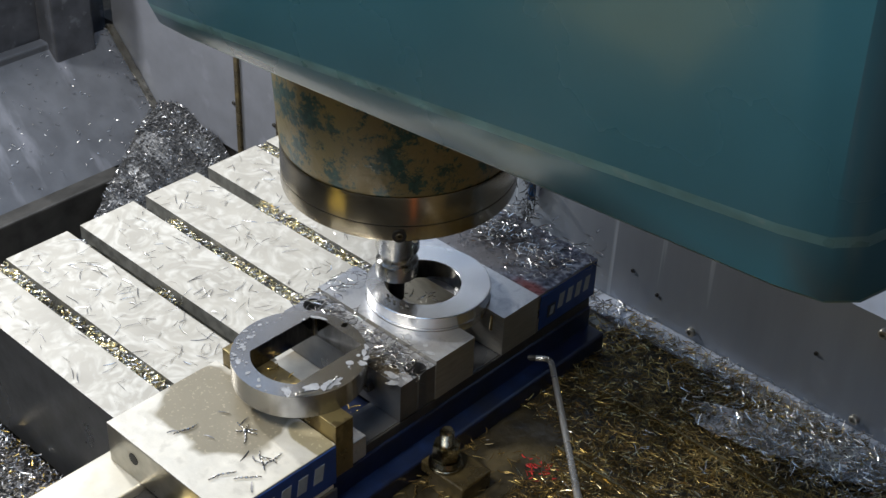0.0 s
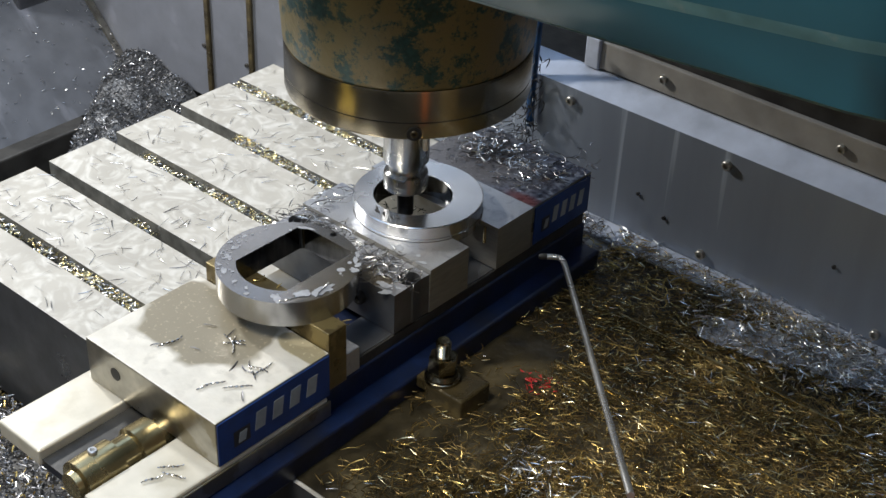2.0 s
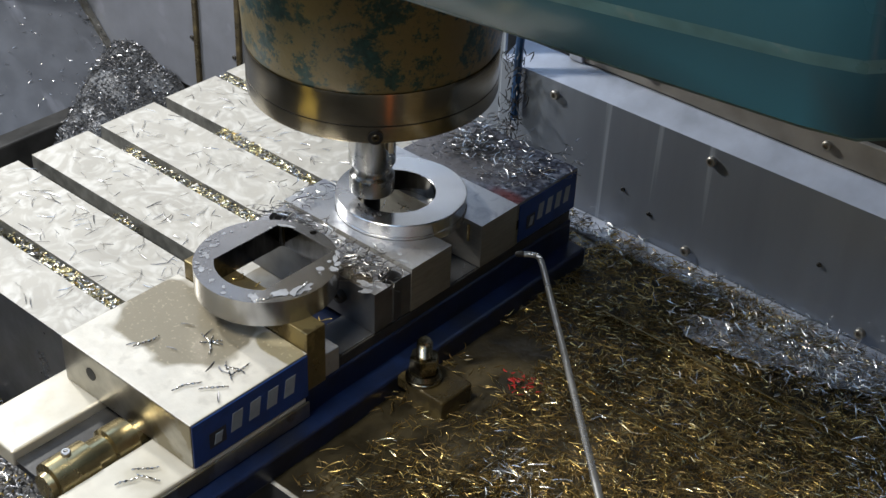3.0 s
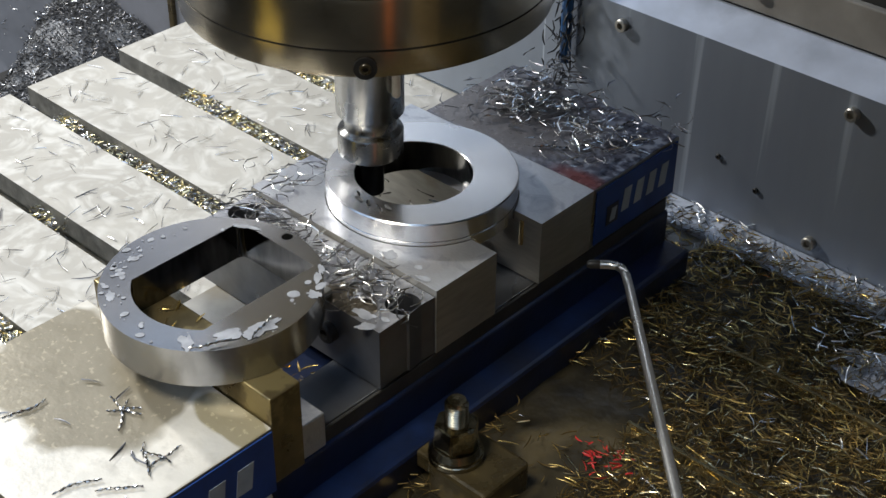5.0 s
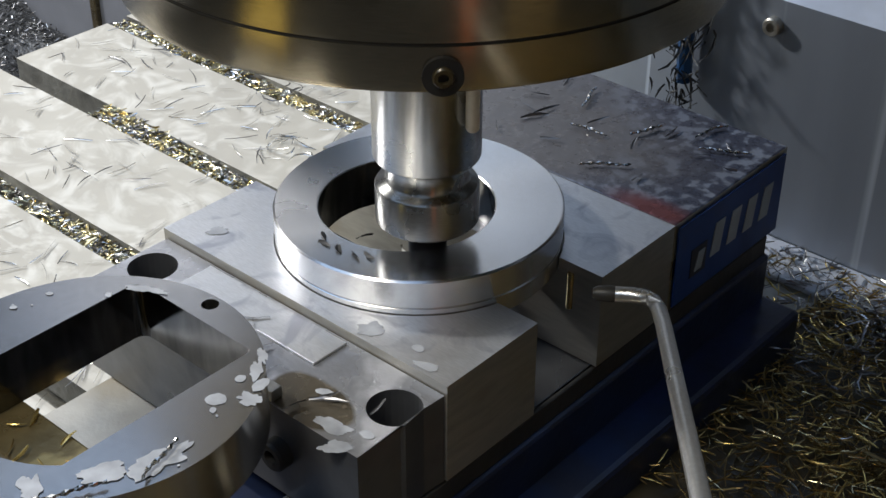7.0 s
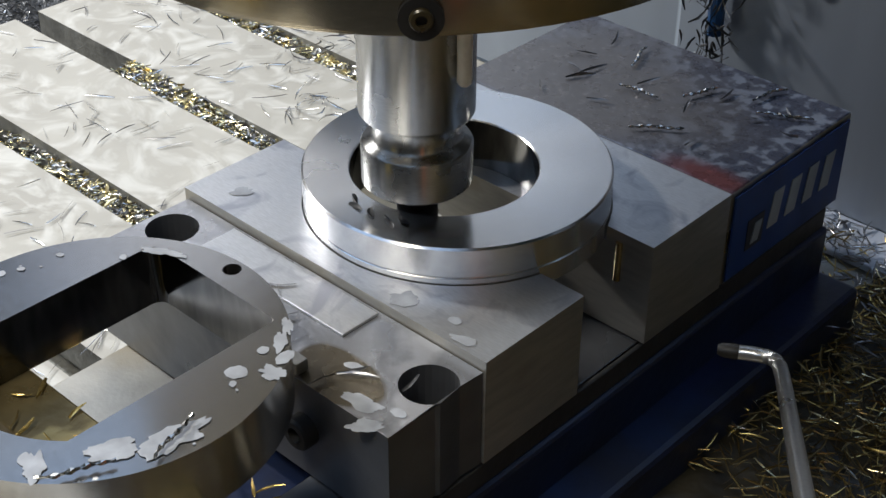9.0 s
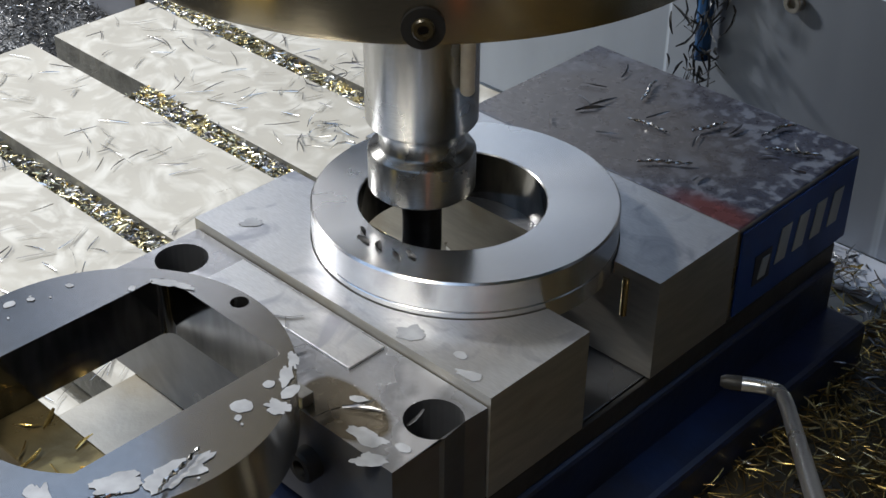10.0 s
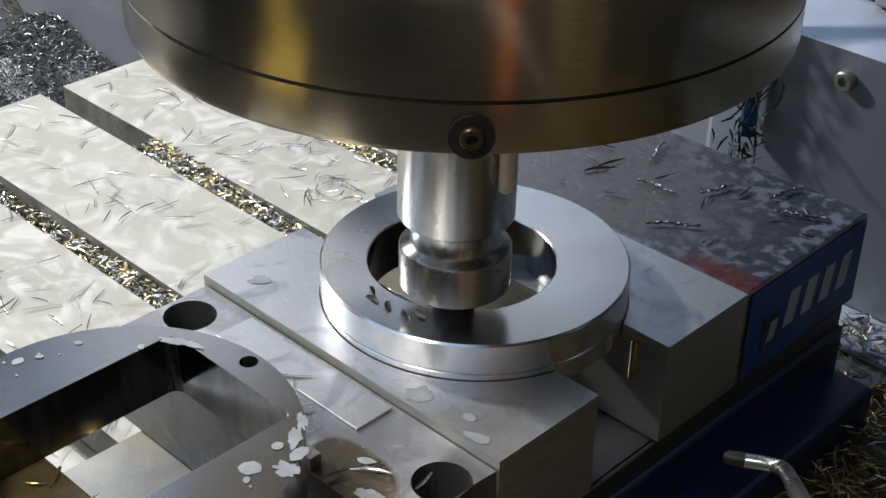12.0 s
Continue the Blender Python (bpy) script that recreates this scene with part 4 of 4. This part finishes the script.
for k in range(12):
    CLUMPS.append((clump(32, (0.019, 0.014, 0.006), 50 + k), (cr.uniform(-0.04, 0.062), cr.uniform(0.125, 0.188), 0.112), 6.36 + 0.02 * k, (cr.uniform(0.10, 0.40), cr.uniform(0.19, 0.255), 0.011)))
for k in range(6):
    CLUMPS.append((clump(12, (0.016, 0.006, 0.003), 80 + k), (-0.086 + 0.012 * (k % 3), -0.085 + 0.016 * k, 0.112), 6.45 + 0.05 * k, (-0.2 - 0.05 * k, 0.10 + 0.06 * k, 0.002)))

# chips that stay on the vise and on the workpieces
def stay(n, place, mat, label, **kw):
    return scatter("vise_chips", n, place, mat, label, **kw)


stay(8, lambda: (rng.uniform(-0.06, 0.07), rng.uniform(-0.285, -0.225), ZF + 0.0015), M_CHIP_DARK, "a few chips stuck to the wet front jaw", length=(0.007, 0.016), width=0.0013, tilt=0.05)
stay(10, lambda: (rng.uniform(-0.02, 0.07), rng.uniform(-0.1, -0.06), 0.1085), M_CHIP_DARK, "a few chips left on the centre jaw", length=(0.008, 0.018), width=0.0015, tilt=0.05)
stay(14, lambda: (rng.uniform(-0.05, 0.07), rng.uniform(0.10, 0.19), 0.1125), M_CHIP_DARK, "a few chips left on the rear jaw", length=(0.008, 0.018), width=0.0015, tilt=0.1)
for pts, z, label in (([(0.0545, -0.168, 1.9), (0.0440, -0.1960, 1.1)], Z1T + 0.0020, "single twisted chip stuck to the finished ring"), ([(-0.004, 0.140, 0.1), (0.018, 0.158, 1.2), (0.042, 0.178, 1.3), (0.058, 0.165, 0.5), (0.022, 0.118, 0.7), (-0.024, 0.168, 1.9)], ZT + 0.0015, "twisted chip left on the rear jaw"), ([(0.010, -0.233, 0.9), (0.013, -0.236, 2.3), (0.008, -0.231, 0.1), (0.052, -0.244, 0.3), (0.056, -0.240, 1.6), (0.050, -0.248, 2.6), (0.040, -0.285, 1.2), (0.058, -0.272, 0.9), (-0.030, -0.270, 1.4)], ZF + 0.0012, "twisted chip stuck to the wet front jaw"), ([(0.050, -0.340, 0.9), (0.060, -0.345, 0.4), (0.052, -0.360, 1.2)], ZF0 + 0.0010, "twisted chip on the vise rail"), ([(-0.02, -0.155, 1.2), (0.01, -0.152, 0.5), (0.02, -0.158, 1.5), (0.028, -0.150, 0.8)], 0.0755, "twisted chip on the jaw step")):
    c = Chips()
    for x, y, w in pts:
        c.rope((x, y, z - 0.0008), w, rng.uniform(0.018, 0.026), 0.0021, rng, rng.uniform(2.0, 3.2))
    tagged(c.make("vise_chips", M_CHIP_ROPE), label, "chips", kind="stuff")
stay(15, lambda: (rng.uniform(-0.03, 0.034), rng.uniform(-0.185, -0.166), 0.1127), M_CHIP_GOLD, "oily chips on the plate inside the finished ring", length=(0.006, 0.014), width=0.0015, tilt=0.15)
stay(60, lambda: (rng.uniform(-0.04, 0.05), rng.uniform(-0.148, -0.11), 0.061), M_CHIP_GOLD, "oily chips between the jaws", length=(0.006, 0.014), width=0.0016, tilt=0.3)
stay(70, lambda: (rng.uniform(-0.05, 0.04), rng.uniform(0.004, 0.04), 0.061), M_CHIP, "chips under the ring", length=(0.006, 0.014), width=0.0016, tilt=0.4)

# loose chips thrown by the cutter
FLY = []
for k in range(16):
    c = Chips()
    c.add((0, 0, 0), 0.4 * k, 0.3, 0.012, 0.0018, random.Random(k))
    FLY.append(tagged(c.make("flying_chip", M_CHIP), "single bright chip thrown through the air", "chip", "flying chips"))


# ---- what moves ----
HEAD = [
    (0, -0.0286, -0.0027),
    (0.5, -0.0156, -0.0059),
    (1, -0.0019, -0.0052),
    (1.5, 0.0125, 0.0006),
    (2, -0.0130, 0.0090),
    (2.5, -0.0301, -0.0012),
    (3, -0.0167, -0.0093),
    (3.4, -0.0139, -0.0095),
    (3.8, 0.0018, -0.0106),
    (4.2, 0.0201, -0.0154),
    (4.4, 0.0189, -0.0127),
    (4.7, -0.0132, 0.0017),
    (5, -0.0358, 0.0034),
    (5.5, -0.0237, -0.0073),
    (6, -0.0076, -0.0119),
    (6.5, 0.0068, -0.0102),
    (7, 0.0167, 0.0003),
    (7.3, -0.0044, -0.0001),
    (7.6, -0.0169, -0.0013),
    (8, -0.0248, -0.0074),
    (8.4, -0.0153, -0.0127),
    (9, 0.0022, -0.0118),
    (9.5, 0.0153, -0.0061),
    (10, -0.0132, 0.0019),
    (10.5, -0.0310, -0.0061),
    (11, -0.0160, -0.0137),
    (11.5, -0.0013, -0.0148),
    (12, 0.0116, -0.0107),
]
NOZZLE = [
    (0, (0.1220, 0.0376, 0.0906), (0.3717, -0.2558, 0.2785)),
    (1, (0.1220, 0.0560, 0.0919), (0.3845, -0.2516, 0.2517)),
    (1.5, (0.1220, 0.0616, 0.0857), (0.3945, -0.2512, 0.2139)),
    (2.5, (0.1220, 0.0542, 0.0998), (0.4121, -0.2601, 0.1883)),
    (3, (0.1220, 0.0483, 0.0992), (0.4085, -0.2645, 0.2011)),
    (5, (0.1220, 0.0426, 0.1029), (0.2883, -0.1456, 0.1550)),
    (5.5, (0.1220, 0.0401, 0.1028), (0.2734, -0.1449, 0.1879)),
    (6, (0.1220, 0.0439, 0.0982), (0.2486, -0.1411, 0.2093)),
    (6.5, (0.1220, 0.0180, 0.1258), (0.2142, -0.1027, 0.1759)),
    (7, (0.1220, -0.0181, 0.1561), (0.2160, -0.1426, 0.2045)),
    (9, (0.1220, 0.0350, 0.0898), (0.1959, -0.0900, 0.1630)),
    (9.5, (0.1220, 0.0344, 0.0918), (0.2018, -0.0877, 0.1613)),
    (10.5, (0.1220, 0.0225, 0.1042), (0.1970, -0.0982, 0.1838)),
    (11, (0.1220, -0.0145, 0.1551), (0.2045, -0.1379, 0.2197)),
    (11.5, (0.1220, 0.0279, 0.0963), (0.1899, -0.0909, 0.1839)),
    (12, (0.1220, 0.0298, 0.0903), (0.1868, -0.0851, 0.1846)),
]


def motions():
    walk(head, [(t, pose(x, y, 0)) for t, x, y in HEAD])
    walk(cover, [(t, pose(x, 0, 0)) for t, x, y in HEAD])
    rows = []
    for t, tip, end in NOZZLE:
        d = Vector(end) - Vector(tip)
        rows.append((t, Matrix.Translation(tip) @ d.to_track_quat("Z", "Y").to_matrix().to_4x4()))
    walk(nozzle, rows)
    r = random.Random(3)
    for ob, p, t, q in CLUMPS:
        a, b = r.uniform(0, 360), r.uniform(-60, 60)
        mid = ((p[0] + q[0]) / 2, (p[1] + q[1]) / 2, 0.16 + r.uniform(-0.01, 0.04))
        walk(ob, [(0, pose(*p, 0, 0, a)), (t, pose(*p, 0, 0, a)), (t + 0.1, pose(*mid, b * 0.4, b * 0.3, a + 30)), (t + 0.24, pose(*q, 0, 0, a + b)), (12, pose(*q, 0, 0, a + b))])
    for k, ob in enumerate(FLY):
        t = (k * 0.77 + 0.15) % 11.6
        p = (r.uniform(-0.06, 0.02), r.uniform(-0.01, 0.03), 0.105)
        if k % 2:
            m, q = (r.uniform(0.12, 0.3), r.uniform(0.1, 0.2), r.uniform(0.08, 0.16)), (r.uniform(0.2, 0.5), r.uniform(0.05, 0.22), 0.012)
        else:
            m, q = (r.uniform(0.1, 0.16), r.uniform(-0.14, -0.08), r.uniform(0.08, 0.14)), (r.uniform(0.16, 0.3), r.uniform(-0.2, -0.1), 0.012)
        rows = [(0, pose(*p))] if t > 0.05 else []
        rows += [(t, pose(*p)), (t + 0.12, pose(*m, 40, 30, 60)), (t + 0.3, pose(*q, 10, 0, 130)), (12, pose(*q, 10, 0, 130))]
        walk(ob, rows)


motions()
